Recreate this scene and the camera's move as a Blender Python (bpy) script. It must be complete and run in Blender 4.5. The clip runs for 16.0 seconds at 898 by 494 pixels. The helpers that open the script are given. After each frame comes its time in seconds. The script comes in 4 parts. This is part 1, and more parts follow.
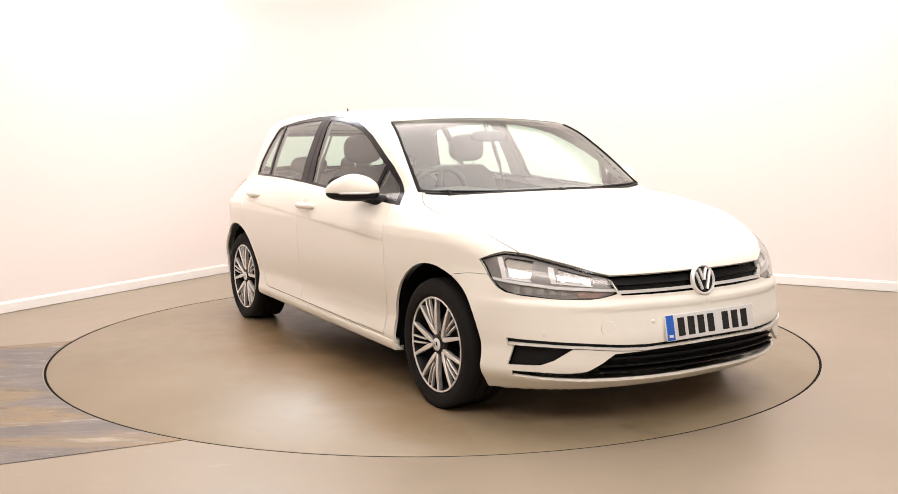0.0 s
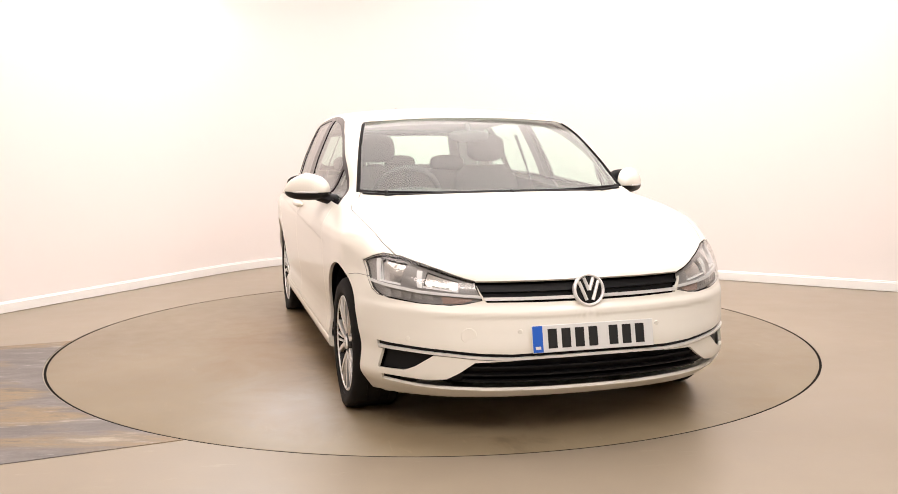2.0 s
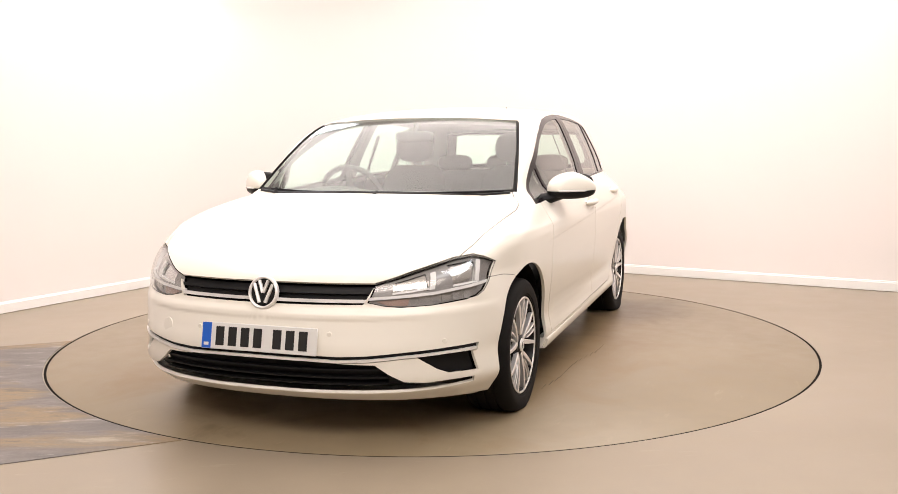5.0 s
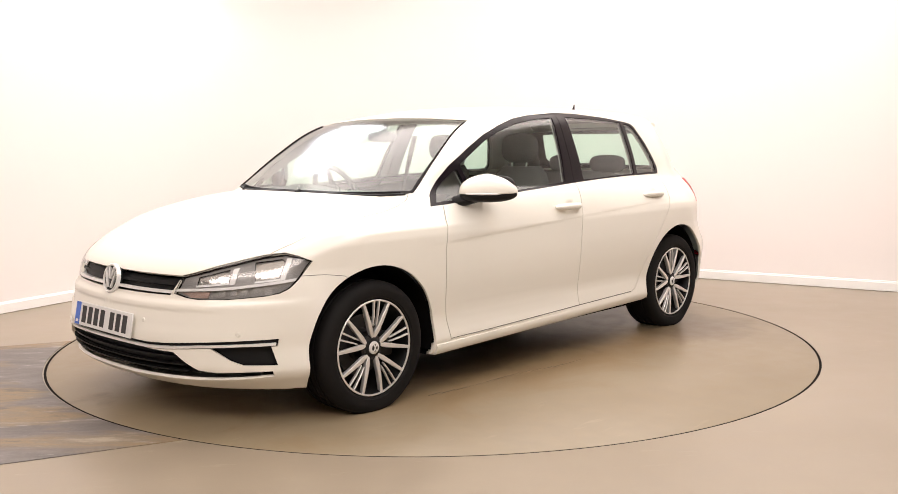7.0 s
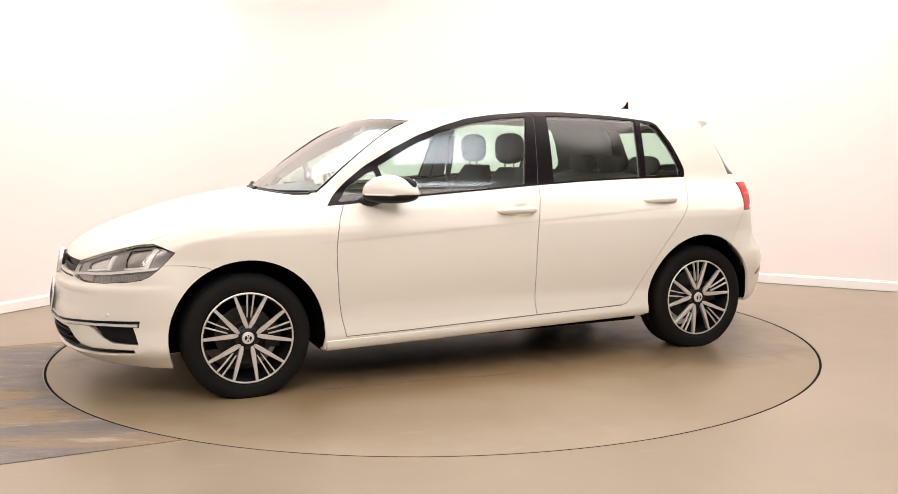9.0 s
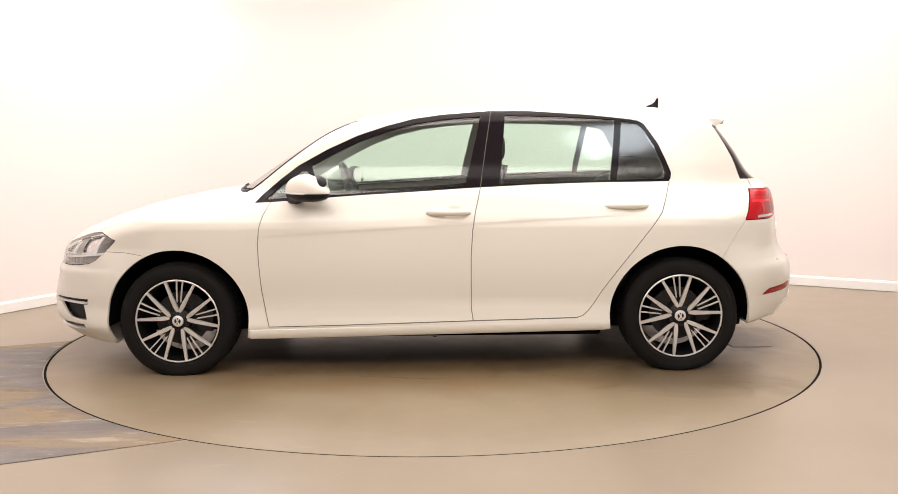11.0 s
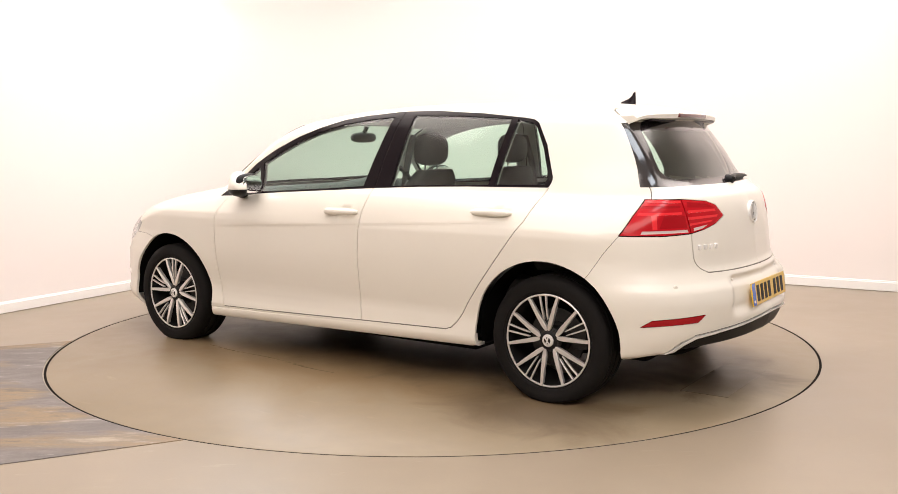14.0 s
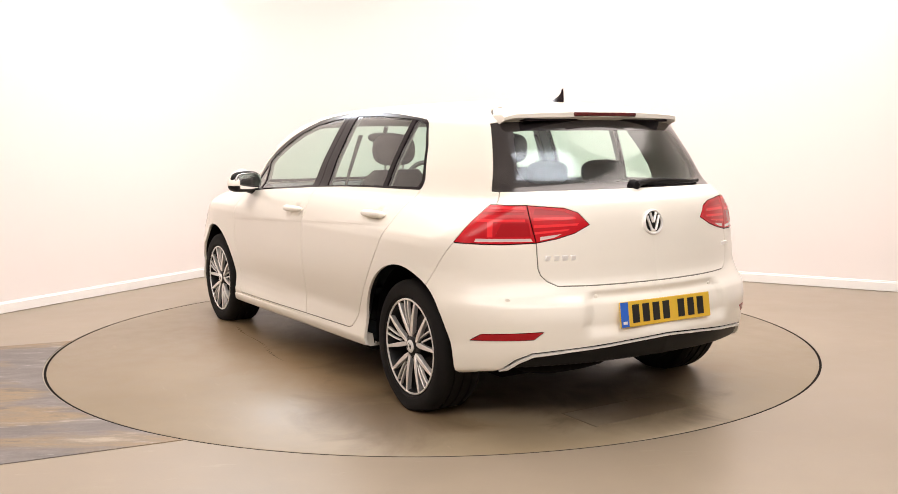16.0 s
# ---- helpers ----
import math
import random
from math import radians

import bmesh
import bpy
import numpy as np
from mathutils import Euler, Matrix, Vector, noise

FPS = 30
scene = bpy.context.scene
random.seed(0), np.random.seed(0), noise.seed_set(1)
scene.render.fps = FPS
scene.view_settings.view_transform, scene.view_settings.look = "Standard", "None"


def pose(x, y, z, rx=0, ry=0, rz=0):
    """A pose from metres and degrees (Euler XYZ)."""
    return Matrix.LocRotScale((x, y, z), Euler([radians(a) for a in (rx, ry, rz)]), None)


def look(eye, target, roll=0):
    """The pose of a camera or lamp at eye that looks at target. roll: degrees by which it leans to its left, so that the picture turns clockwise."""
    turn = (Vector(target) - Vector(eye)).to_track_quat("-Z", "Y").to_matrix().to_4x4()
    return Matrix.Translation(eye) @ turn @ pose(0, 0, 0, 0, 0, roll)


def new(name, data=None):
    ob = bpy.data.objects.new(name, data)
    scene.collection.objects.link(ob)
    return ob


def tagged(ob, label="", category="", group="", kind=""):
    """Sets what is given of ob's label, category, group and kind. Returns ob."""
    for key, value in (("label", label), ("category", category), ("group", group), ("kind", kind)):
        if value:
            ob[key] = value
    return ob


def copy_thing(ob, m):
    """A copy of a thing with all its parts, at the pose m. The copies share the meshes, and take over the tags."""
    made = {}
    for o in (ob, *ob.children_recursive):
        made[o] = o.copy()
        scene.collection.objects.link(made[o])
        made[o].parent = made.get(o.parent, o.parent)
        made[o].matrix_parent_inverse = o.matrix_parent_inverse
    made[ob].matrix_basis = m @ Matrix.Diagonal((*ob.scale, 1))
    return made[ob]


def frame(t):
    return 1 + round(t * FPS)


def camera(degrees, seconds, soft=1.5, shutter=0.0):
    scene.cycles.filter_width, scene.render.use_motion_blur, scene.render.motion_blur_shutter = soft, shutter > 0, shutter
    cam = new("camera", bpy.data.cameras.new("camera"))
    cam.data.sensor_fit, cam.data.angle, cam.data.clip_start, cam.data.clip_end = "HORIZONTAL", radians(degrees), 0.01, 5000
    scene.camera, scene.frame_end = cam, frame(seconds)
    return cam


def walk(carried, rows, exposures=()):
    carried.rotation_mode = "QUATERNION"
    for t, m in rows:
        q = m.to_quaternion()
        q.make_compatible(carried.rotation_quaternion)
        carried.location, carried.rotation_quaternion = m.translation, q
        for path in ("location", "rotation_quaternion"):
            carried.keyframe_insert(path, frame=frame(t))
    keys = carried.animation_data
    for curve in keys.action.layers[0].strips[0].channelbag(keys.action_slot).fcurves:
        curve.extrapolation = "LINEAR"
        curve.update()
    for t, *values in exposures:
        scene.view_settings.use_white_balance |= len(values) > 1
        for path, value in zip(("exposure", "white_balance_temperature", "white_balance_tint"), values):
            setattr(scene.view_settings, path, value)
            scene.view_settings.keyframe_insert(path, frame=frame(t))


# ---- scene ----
cam = camera(51.26, 16.0, soft=0.85)
EYE = pose(0, -5.717, 1.206, 83.536, 0, -0.92) @ pose(0, 0, 0, 0, 0, -0.477)
walk(cam, [(0, EYE), (16.0, EYE)])

# ---- light ----
world = bpy.data.worlds.new("studio_world")
scene.world = world
world.use_nodes = True
world.node_tree.nodes["Background"].inputs[0].default_value = (.9, .92, 1, 1)
world.node_tree.nodes["Background"].inputs[1].default_value = .05
scene.view_settings.exposure = 0.0


def area_light(x, y, z, sx, sy, power, colour, target):
    lamp = bpy.data.lights.new("studio_area_light", "AREA")
    lamp.shape, lamp.size, lamp.size_y = "RECTANGLE", sx, sy
    lamp.energy, lamp.color = power, colour
    ob = new("studio_area_light", lamp)
    ob.matrix_world = look((x, y, z), target)
    return ob


WARM = (1, .894, .850)
area_light(.6, .3, 3.55, 6.4, 3.8, 250, WARM, (.6, .3001, 0))
# Unseen frontal fill, added to brighten the car's sides.
area_light(-.2, -4.5, 3.50, 7.2, 2.4, 265, WARM, (.1, -1.0, .4))
area_light(-1.75, 2.55, 3.15, 1.3, .7, 32, (.86, .92, 1), (0, 0, .8))
area_light(1.9, -2.5, 3.5, 1.2, .7, 22, (.86, .92, 1), (.9, -1.0, .6))

# ---- materials ----
def nodes_of(name):
    m = bpy.data.materials.new(name)
    m.use_nodes = True
    return m, m.node_tree, m.node_tree.nodes["Principled BSDF"]


def plain(name, colour, rough=.5, metal=0, coat=0, grain=0, size=40, spec=.5, bump=0):
    m, t, p = nodes_of(name)
    p.inputs["Base Color"].default_value = (*colour, 1)
    p.inputs["Roughness"].default_value = rough
    p.inputs["Metallic"].default_value = metal
    p.inputs["Coat Weight"].default_value = coat
    p.inputs["Coat Roughness"].default_value = .16 if name == "white_paint" else .05
    p.inputs["Specular IOR Level"].default_value = spec
    if grain:
        c = t.nodes.new("ShaderNodeTexCoord")
        a, b = (t.nodes.new("ShaderNodeTexNoise") for _ in "ab")
        a.inputs["Scale"].default_value, b.inputs["Scale"].default_value = size, size / 14
        a.inputs["Detail"].default_value = 6
        add = t.nodes.new("ShaderNodeMath")
        add.operation = "ADD"
        mixed = t.nodes.new("ShaderNodeMix")
        mixed.data_type = "RGBA"
        mixed.inputs[6].default_value = (*[v * (1 - grain) for v in colour], 1)
        mixed.inputs[7].default_value = (*[min(1, v * (1 + grain)) for v in colour], 1)
        half = t.nodes.new("ShaderNodeMath")
        half.operation, half.inputs[1].default_value = "MULTIPLY", .5
        for n in (a, b):
            t.links.new(c.outputs["Object"], n.inputs["Vector"])
        t.links.new(a.outputs["Fac"], add.inputs[0])
        t.links.new(b.outputs["Fac"], add.inputs[1])
        t.links.new(add.outputs[0], half.inputs[0])
        t.links.new(half.outputs[0], mixed.inputs[0])
        t.links.new(mixed.outputs[2], p.inputs["Base Color"])
        if bump:
            bm_ = t.nodes.new("ShaderNodeBump")
            bm_.inputs["Strength"].default_value, bm_.inputs["Distance"].default_value = bump, .002
            t.links.new(a.outputs["Fac"], bm_.inputs["Height"])
            t.links.new(bm_.outputs[0], p.inputs["Normal"])
    return m


def glass(name, tint, rough=0, gloss=.065):
    """A thin pane: clear tinted, mirror gloss by Fresnel."""
    m = bpy.data.materials.new(name)
    m.use_nodes = True
    t = m.node_tree
    t.nodes.remove(t.nodes["Principled BSDF"])
    clear, shine, mix, edge = (t.nodes.new("ShaderNode" + n) for n in ("BsdfTransparent", "BsdfGlossy", "MixShader", "LayerWeight"))
    clear.inputs[0].default_value = (*tint, 1)
    shine.inputs["Roughness"].default_value = rough
    edge.inputs["Blend"].default_value = .5
    power, span = t.nodes.new("ShaderNodeMath"), t.nodes.new("ShaderNodeMath")
    power.operation, power.inputs[1].default_value = "POWER", 3.6
    span.operation, span.inputs[1].default_value, span.inputs[2].default_value = "MULTIPLY_ADD", 1 - gloss, gloss
    t.links.new(edge.outputs["Facing"], power.inputs[0])
    t.links.new(power.outputs[0], span.inputs[0])
    t.links.new(span.outputs[0], mix.inputs[0])
    t.links.new(clear.outputs[0], mix.inputs[1])
    t.links.new(shine.outputs[0], mix.inputs[2])
    t.links.new(mix.outputs[0], t.nodes["Material Output"].inputs[0])
    return m


def noise(t, vector, scale, detail=6, rough=.5, warp=0):
    n = t.nodes.new("ShaderNodeTexNoise")
    n.inputs["Scale"].default_value, n.inputs["Detail"].default_value = scale, detail
    n.inputs["Roughness"].default_value, n.inputs["Distortion"].default_value = rough, warp
    t.links.new(vector, n.inputs["Vector"])
    return n.outputs["Fac"]


def ramp(t, fac, *stops):
    n = t.nodes.new("ShaderNodeValToRGB")
    e = n.color_ramp.elements
    e[0].position, e[0].color = stops[0][0], (*stops[0][1], 1)
    e[1].position, e[1].color = stops[-1][0], (*stops[-1][1], 1)
    for at, tone in stops[1:-1]:
        e.new(at).color = (*tone, 1)
    t.links.new(fac, n.inputs[0])
    return n.outputs[0]


def blend(t, a, b, fac, mode="MIX"):
    n = t.nodes.new("ShaderNodeMix")
    n.data_type, n.blend_type = "RGBA", mode
    for value, slot in ((fac, 0), (a, 6), (b, 7)):
        if isinstance(value, (int, float)):
            n.inputs[slot].default_value = value
        elif isinstance(value, tuple):
            n.inputs[slot].default_value = (*value, 1)
        else:
            t.links.new(value, n.inputs[slot])
    return n.outputs[2]


def mapped(t, turn=0, scale=(1, 1, 1)):
    c, m = t.nodes.new("ShaderNodeTexCoord"), t.nodes.new("ShaderNodeMapping")
    m.inputs["Rotation"].default_value = (0, 0, radians(turn))
    m.inputs["Scale"].default_value = scale
    t.links.new(c.outputs["Object"], m.inputs[0])
    return m.outputs[0]


def finish(t, p, colour, fac, low, high, height, bump):
    t.links.new(colour, p.inputs["Base Color"])
    r = t.nodes.new("ShaderNodeMapRange")
    r.inputs[3].default_value, r.inputs[4].default_value = low, high
    t.links.new(fac, r.inputs[0])
    t.links.new(r.outputs[0], p.inputs["Roughness"])
    b = t.nodes.new("ShaderNodeBump")
    b.inputs["Strength"].default_value, b.inputs["Distance"].default_value = bump, .002
    t.links.new(height, b.inputs["Height"])
    t.links.new(b.outputs[0], p.inputs["Normal"])


def floor_material(name, colour, worn, scale=1.0, stains_and_shade=()):
    """Coated floor: broad tone drift, fine grit, a few scuffs, and brown patches of their own shape, stains and painted
    shade, at the places given.
    """
    m, t, p = nodes_of(name)
    at = mapped(t)
    big, spots, grit = noise(t, at, .8 * scale, 7), noise(t, at, 6 * scale, 9), noise(t, at, 90 * scale, 4)
    tone = ramp(t, big, (.30, worn), (.72, colour))
    tone = blend(t, tone, ramp(t, spots, (.0, (.3, .3, .3)), (1, (1, 1, 1))), .30, "MULTIPLY")
    scuff = ramp(t, noise(t, mapped(t, 25, (1, 5, 1)), 3.5, 10, .65, .6), (.62, (0, 0, 0)), (.74, (.35, .35, .35)))
    tone = blend(t, tone, tuple(min(1, v * 1.25) for v in colour), scuff)
    for (x, y), size, strength, patch_tone in stains_and_shade:
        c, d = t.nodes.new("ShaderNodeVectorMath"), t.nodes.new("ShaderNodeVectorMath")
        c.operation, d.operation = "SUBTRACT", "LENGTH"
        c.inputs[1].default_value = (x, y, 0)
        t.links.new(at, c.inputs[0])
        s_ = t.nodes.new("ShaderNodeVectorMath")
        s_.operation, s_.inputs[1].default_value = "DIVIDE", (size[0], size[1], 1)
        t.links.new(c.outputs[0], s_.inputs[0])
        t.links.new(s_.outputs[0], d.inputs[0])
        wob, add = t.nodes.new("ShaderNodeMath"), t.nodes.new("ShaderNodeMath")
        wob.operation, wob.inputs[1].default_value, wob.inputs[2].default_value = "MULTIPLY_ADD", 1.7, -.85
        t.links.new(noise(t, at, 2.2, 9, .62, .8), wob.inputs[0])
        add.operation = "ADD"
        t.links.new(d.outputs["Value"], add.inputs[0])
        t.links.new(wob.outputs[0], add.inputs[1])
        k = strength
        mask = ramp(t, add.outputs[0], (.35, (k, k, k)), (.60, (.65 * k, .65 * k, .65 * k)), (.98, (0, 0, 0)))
        tone = blend(t, tone, patch_tone, mask)
    finish(t, p, tone, spots, .27, .44, grit, .08)
    return m


def worn_material(name):
    """Bare screed: slate grey with ochre and pale scrape marks that run along the strip."""
    m, t, p = nodes_of(name)
    along = mapped(t, -21, (1, 3.6, 1))
    broad = noise(t, mapped(t, -21, (.55, 1.9, 1)), 1.25, 5, .55, .5)
    streak, grit = noise(t, along, 2.6, 10, .66, .5), noise(t, mapped(t), 70, 5)
    slate = ramp(t, streak, (.36, (.135, .118, .112)), (.50, (.185, .163, .152)), (.60, (.235, .212, .20)), (.68, (.36, .335, .31)))
    ochre = ramp(t, streak, (.36, (.16, .130, .095)), (.46, (.30, .215, .125)), (.56, (.25, .20, .145)), (.66, (.42, .35, .26)))
    tone = blend(t, slate, ochre, ramp(t, broad, (.515, (0, 0, 0)), (.60, (1, 1, 1))))
    pale = ramp(t, noise(t, mapped(t, -21, (1, 4.5, 1)), 4.2, 11, .7, .9), (.60, (0, 0, 0)), (.70, (.7, .7, .7)))
    tone = blend(t, tone, (.40, .375, .345), pale)
    tone = blend(t, tone, ramp(t, grit, (.2, (.72, .72, .72)), (.8, (1, 1, 1))), .5, "MULTIPLY")
    finish(t, p, tone, streak, .42, .75, grit, .15)
    return m


PAINT = plain("white_paint", (.87, .838, .752), .4, 0, .7)
BLACK = plain("black_gloss_trim", (.010, .007, .009), .18, 0, 0, spec=.14)
PLASTIC = plain("black_plastic", (.006, .006, .0065), .5, spec=.25, grain=.3, size=300)
RUBBER = plain("tyre_rubber", (.0085, .0075, .007), .75, spec=.2, grain=.35, size=120, bump=.3)
CHROME = plain("chrome", (.86, .86, .87), .08, 1)
SILVER = plain("machined_alloy", (.86, .84, .82), .42, .7)
DARK_ALLOY = plain("dark_alloy", (.008, .008, .008), .45, 0, spec=.3)
FRIT = plain("printed_glass_edge", (.008, .007, .007), .45, 0, 0, spec=.10)
REAR_FRIT = plain("printed_rear_edge", (.020, .017, .018), .14, 0, .7)
STRIP_METAL = plain("bright_metal", (.92, .91, .89), .35, .35)
STEEL = plain("brake_steel", (.03, .028, .026), .5, .3, grain=.3, size=60)
GAP = plain("panel_gap", (.20, .187, .165), .8)
LINER = plain("arch_liner", (.005, .0045, .0045), .9, spec=.1)
CLOTH = plain("seat_cloth", (.085, .080, .078), .9, grain=.15, size=300, bump=.08)
DASH = plain("dashboard_plastic", (.06, .06, .06), .6, grain=.2, size=200)
HEADLINING = plain("headlining", (.50, .49, .46), .95, grain=.1, size=200)
GLASS = glass("car_glass", (.76, .92, .85), .13, gloss=.085)
CLEAR = glass("lamp_lens", (.95, .95, .95), gloss=.05)
RED_LENS = plain("red_lens", (.52, .008, .016), .25, 0, .15, spec=.35)
RED_DEEP = plain("red_lens_deep", (.38, .006, .012), .25, 0, .15, spec=.3)
RED_BRIGHT = plain("red_light_guide", (.86, .035, .045), .22, 0, .4, spec=.3)
PALE_LENS = plain("pale_lens", (.72, .60, .58), .2, 0, 1)
AMBER = plain("amber_lens", (.40, .29, .25), .25, 0, .6)
LAMP_GREY = plain("lamp_housing", (.33, .32, .31), .3, .4, grain=.3, size=24)
REFLECTOR = plain("lamp_reflector", (.90, .88, .84), .14, .9, grain=.25, size=48, bump=1.0)
FACET = plain("lamp_facet", (.46, .45, .44), .25, .3)
WHITE_STRIP = plain("light_strip", (.85, .85, .84), .2, 0, .5)
PLATE_WHITE = plain("plate_white", (.78, .78, .76), .35, 0, .5)
PLATE_YELLOW = plain("plate_yellow", (.78, .50, .04), .35, 0, .5)
PLATE_BLUE = plain("plate_blue", (.02, .13, .62), .35, 0, .5)
INK = plain("plate_ink", (.012, .012, .012), .5)
WALL = plain("painted_wall", (.85, .799, .776), .8, grain=.012, size=6)
SKIRT = plain("skirting_paint", (.87, .86, .84), .45, grain=.02, size=8)
FLOOR = floor_material("resin_floor", (.375, .315, .238), (.318, .262, .190))
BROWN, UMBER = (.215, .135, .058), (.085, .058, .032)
# Patches: real stains, plus shade painted under the car (centre) and beside it.
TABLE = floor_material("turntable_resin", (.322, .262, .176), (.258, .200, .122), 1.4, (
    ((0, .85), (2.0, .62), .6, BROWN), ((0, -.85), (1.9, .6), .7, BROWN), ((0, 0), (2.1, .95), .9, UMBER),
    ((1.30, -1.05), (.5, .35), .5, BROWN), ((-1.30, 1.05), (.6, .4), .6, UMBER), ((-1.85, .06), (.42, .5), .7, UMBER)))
WORN = worn_material("worn_floor")
SEAM = plain("dark_seam", (.010, .008, .007), .95, spec=.1)
HATCH_LINE = plain("hatch_line", (.15, .118, .085), .8)
CEILING = plain("ceiling_paint", (.86, .85, .83), .9, grain=.02, size=3)
BACKWALL = plain("plain_back_wall", (.80, .77, .73), .8, grain=.1, size=3)


# ---- mesh helpers ----
def mesh_of(name, verts, faces, material, smooth=True):
    me = bpy.data.meshes.new(name)
    me.from_pydata([tuple(v) for v in verts], [], faces)
    me.materials.append(material)
    if smooth:
        me.polygons.foreach_set("use_smooth", [True] * len(me.polygons))
    me.update()
    return me


def part(name, bm, material, parent, label="", smooth=True):
    """Links a bmesh (or a mesh) as one mesh object under a thing or a part."""
    if isinstance(bm, bpy.types.Mesh):
        me = bm
    else:
        me = bpy.data.meshes.new(name)
        bmesh.ops.recalc_face_normals(bm, faces=bm.faces)
        bm.to_mesh(me)
        bm.free()
        me.materials.append(material)
        if smooth:
            me.polygons.foreach_set("use_smooth", [True] * len(me.polygons))
            me.set_sharp_from_angle(angle=radians(38))
    ob = new(name, me)
    if parent:
        ob.parent = parent
    if label:
        ob["label"] = label
    return ob


def box(bm, x0, x1, y0, y1, z0, z1, bevel=0.0, segments=2, m=None):
    g = bmesh.ops.create_cube(bm, size=1)["verts"]
    for v in g:
        v.co = Vector((x0 + (v.co.x + .5) * (x1 - x0), y0 + (v.co.y + .5) * (y1 - y0), z0 + (v.co.z + .5) * (z1 - z0)))
    if bevel:
        es = list({e for v in g for e in v.link_edges})
        r = bmesh.ops.bevel(bm, geom=es, offset=bevel, segments=segments, affect="EDGES", profile=.6)
        g = list({v for f in r["faces"] for v in f.verts} | {v for v in g if v.is_valid})
    if m is not None:
        bmesh.ops.transform(bm, matrix=m, verts=[v for v in g if v.is_valid])
    return bm


def block(*a, **k):
    return box(bmesh.new(), *a, **k)


def lathe(profile, n=64, axis="y"):
    """A turned body: profile of (radius, along)."""
    bm = bmesh.new()
    rings = []
    for i in range(n):
        a = 2 * math.pi * i / n
        rings.append([bm.verts.new((r * math.cos(a), w, r * math.sin(a)) if axis == "y" else
                                   ((w, r * math.cos(a), r * math.sin(a)) if axis == "x" else (r * math.cos(a), r * math.sin(a), w))) for r, w in profile])
    for i in range(n):
        p, q = rings[i], rings[(i + 1) % n]
        for j in range(len(profile) - 1):
            try:
                bm.faces.new((p[j], q[j], q[j + 1], p[j + 1]))
            except ValueError:
                pass
    bmesh.ops.remove_doubles(bm, verts=bm.verts, dist=1e-5)
    return bm


def tube(points, radius, n=8, flat=1.0):
    """A round bar along points."""
    bm = bmesh.new()
    pts = [Vector(p) for p in points]
    rings = []
    for i, p in enumerate(pts):
        d = (pts[min(i + 1, len(pts) - 1)] - pts[max(i - 1, 0)]).normalized()
        a = d.orthogonal().normalized() if abs(d.z) > .95 else d.cross(Vector((0, 0, 1))).normalized()
        b = d.cross(a)
        r = radius[i] if isinstance(radius, (list, tuple)) else radius
        rings.append([bm.verts.new(p + a * r * math.cos(t) + b * r * flat * math.sin(t)) for t in (2 * math.pi * k / n for k in range(n))])
    for p, q in zip(rings, rings[1:]):
        for k in range(n):
            bm.faces.new((p[k], p[(k + 1) % n], q[(k + 1) % n], q[k]))
    bm.faces.new(rings[0])
    bm.faces.new(rings[-1])
    return bm


def ellipsoid(cx, cy, cz, rx, ry, rz, power=2.0, n=28):
    """A rounded block: a superellipsoid."""
    bm = bmesh.new()
    bmesh.ops.create_uvsphere(bm, u_segments=n, v_segments=n // 2, radius=1)
    for v in bm.verts:
        x, y, z = v.co
        k = (abs(x) ** power + abs(y) ** power + abs(z) ** power) ** (-1 / power)
        v.co = Vector((cx + rx * x * k, cy + ry * y * k, cz + rz * z * k))
    return bm


# ---- the room ----
RADIUS = 2.229
CORNER, LEFT_WAY, RIGHT_WAY = (-1.10, 4.47), (-.497, -.868), (.845, -.535)


def wall_line():
    """Foot of the studio wall: straight, a wide rounded corner, straight."""
    pts = []
    a, b = Vector(CORNER) + 2.0 * Vector(LEFT_WAY), Vector(CORNER) + 2.0 * Vector(RIGHT_WAY)
    for d in (9.0, 6.0, 4.0, 3.0):
        pts.append(Vector(CORNER) + d * Vector(LEFT_WAY))
    for i in range(17):
        t = i / 16
        pts.append((1 - t) ** 2 * a + 2 * t * (1 - t) * Vector(CORNER) + t * t * b)
    for d in (3.0, 4.0, 5.5, 7.5, 10.0):
        pts.append(Vector(CORNER) + d * Vector(RIGHT_WAY))
    return pts


def strip_wall(pts, profile, name, material, label):
    """A wall or moulding: profile of (out from the wall, height) swept along the foot line."""
    bm = bmesh.new()
    rows = []
    for i, p in enumerate(pts):
        d = (pts[min(i + 1, len(pts) - 1)] - pts[max(i - 1, 0)]).normalized()
        n = Vector((d.y, -d.x))
        rows.append([bm.verts.new((p.x + n.x * o, p.y + n.y * o, z)) for o, z in profile])
    for a, b in zip(rows, rows[1:]):
        for k in range(len(profile)):
            m = (k + 1) % len(profile)
            bm.faces.new((a[k], b[k], b[m], a[m]))
    bm.faces.new(rows[0])
    bm.faces.new(rows[-1])
    return tagged(part(name, bm, material, None), label, kind="structure")


FOOT = wall_line()
strip_wall(FOOT, [(0, 0), (0, 3.7), (-.15, 3.7), (-.15, 0)], "wall_studio", WALL, "smooth white studio wall with a rounded corner")
strip_wall(FOOT, [(.003, .004), (.018, .004), (.018, .068), (.012, .074), (.012, .080), (.003, .084)], "baseboard", SKIRT, "white painted skirting board along the studio wall")


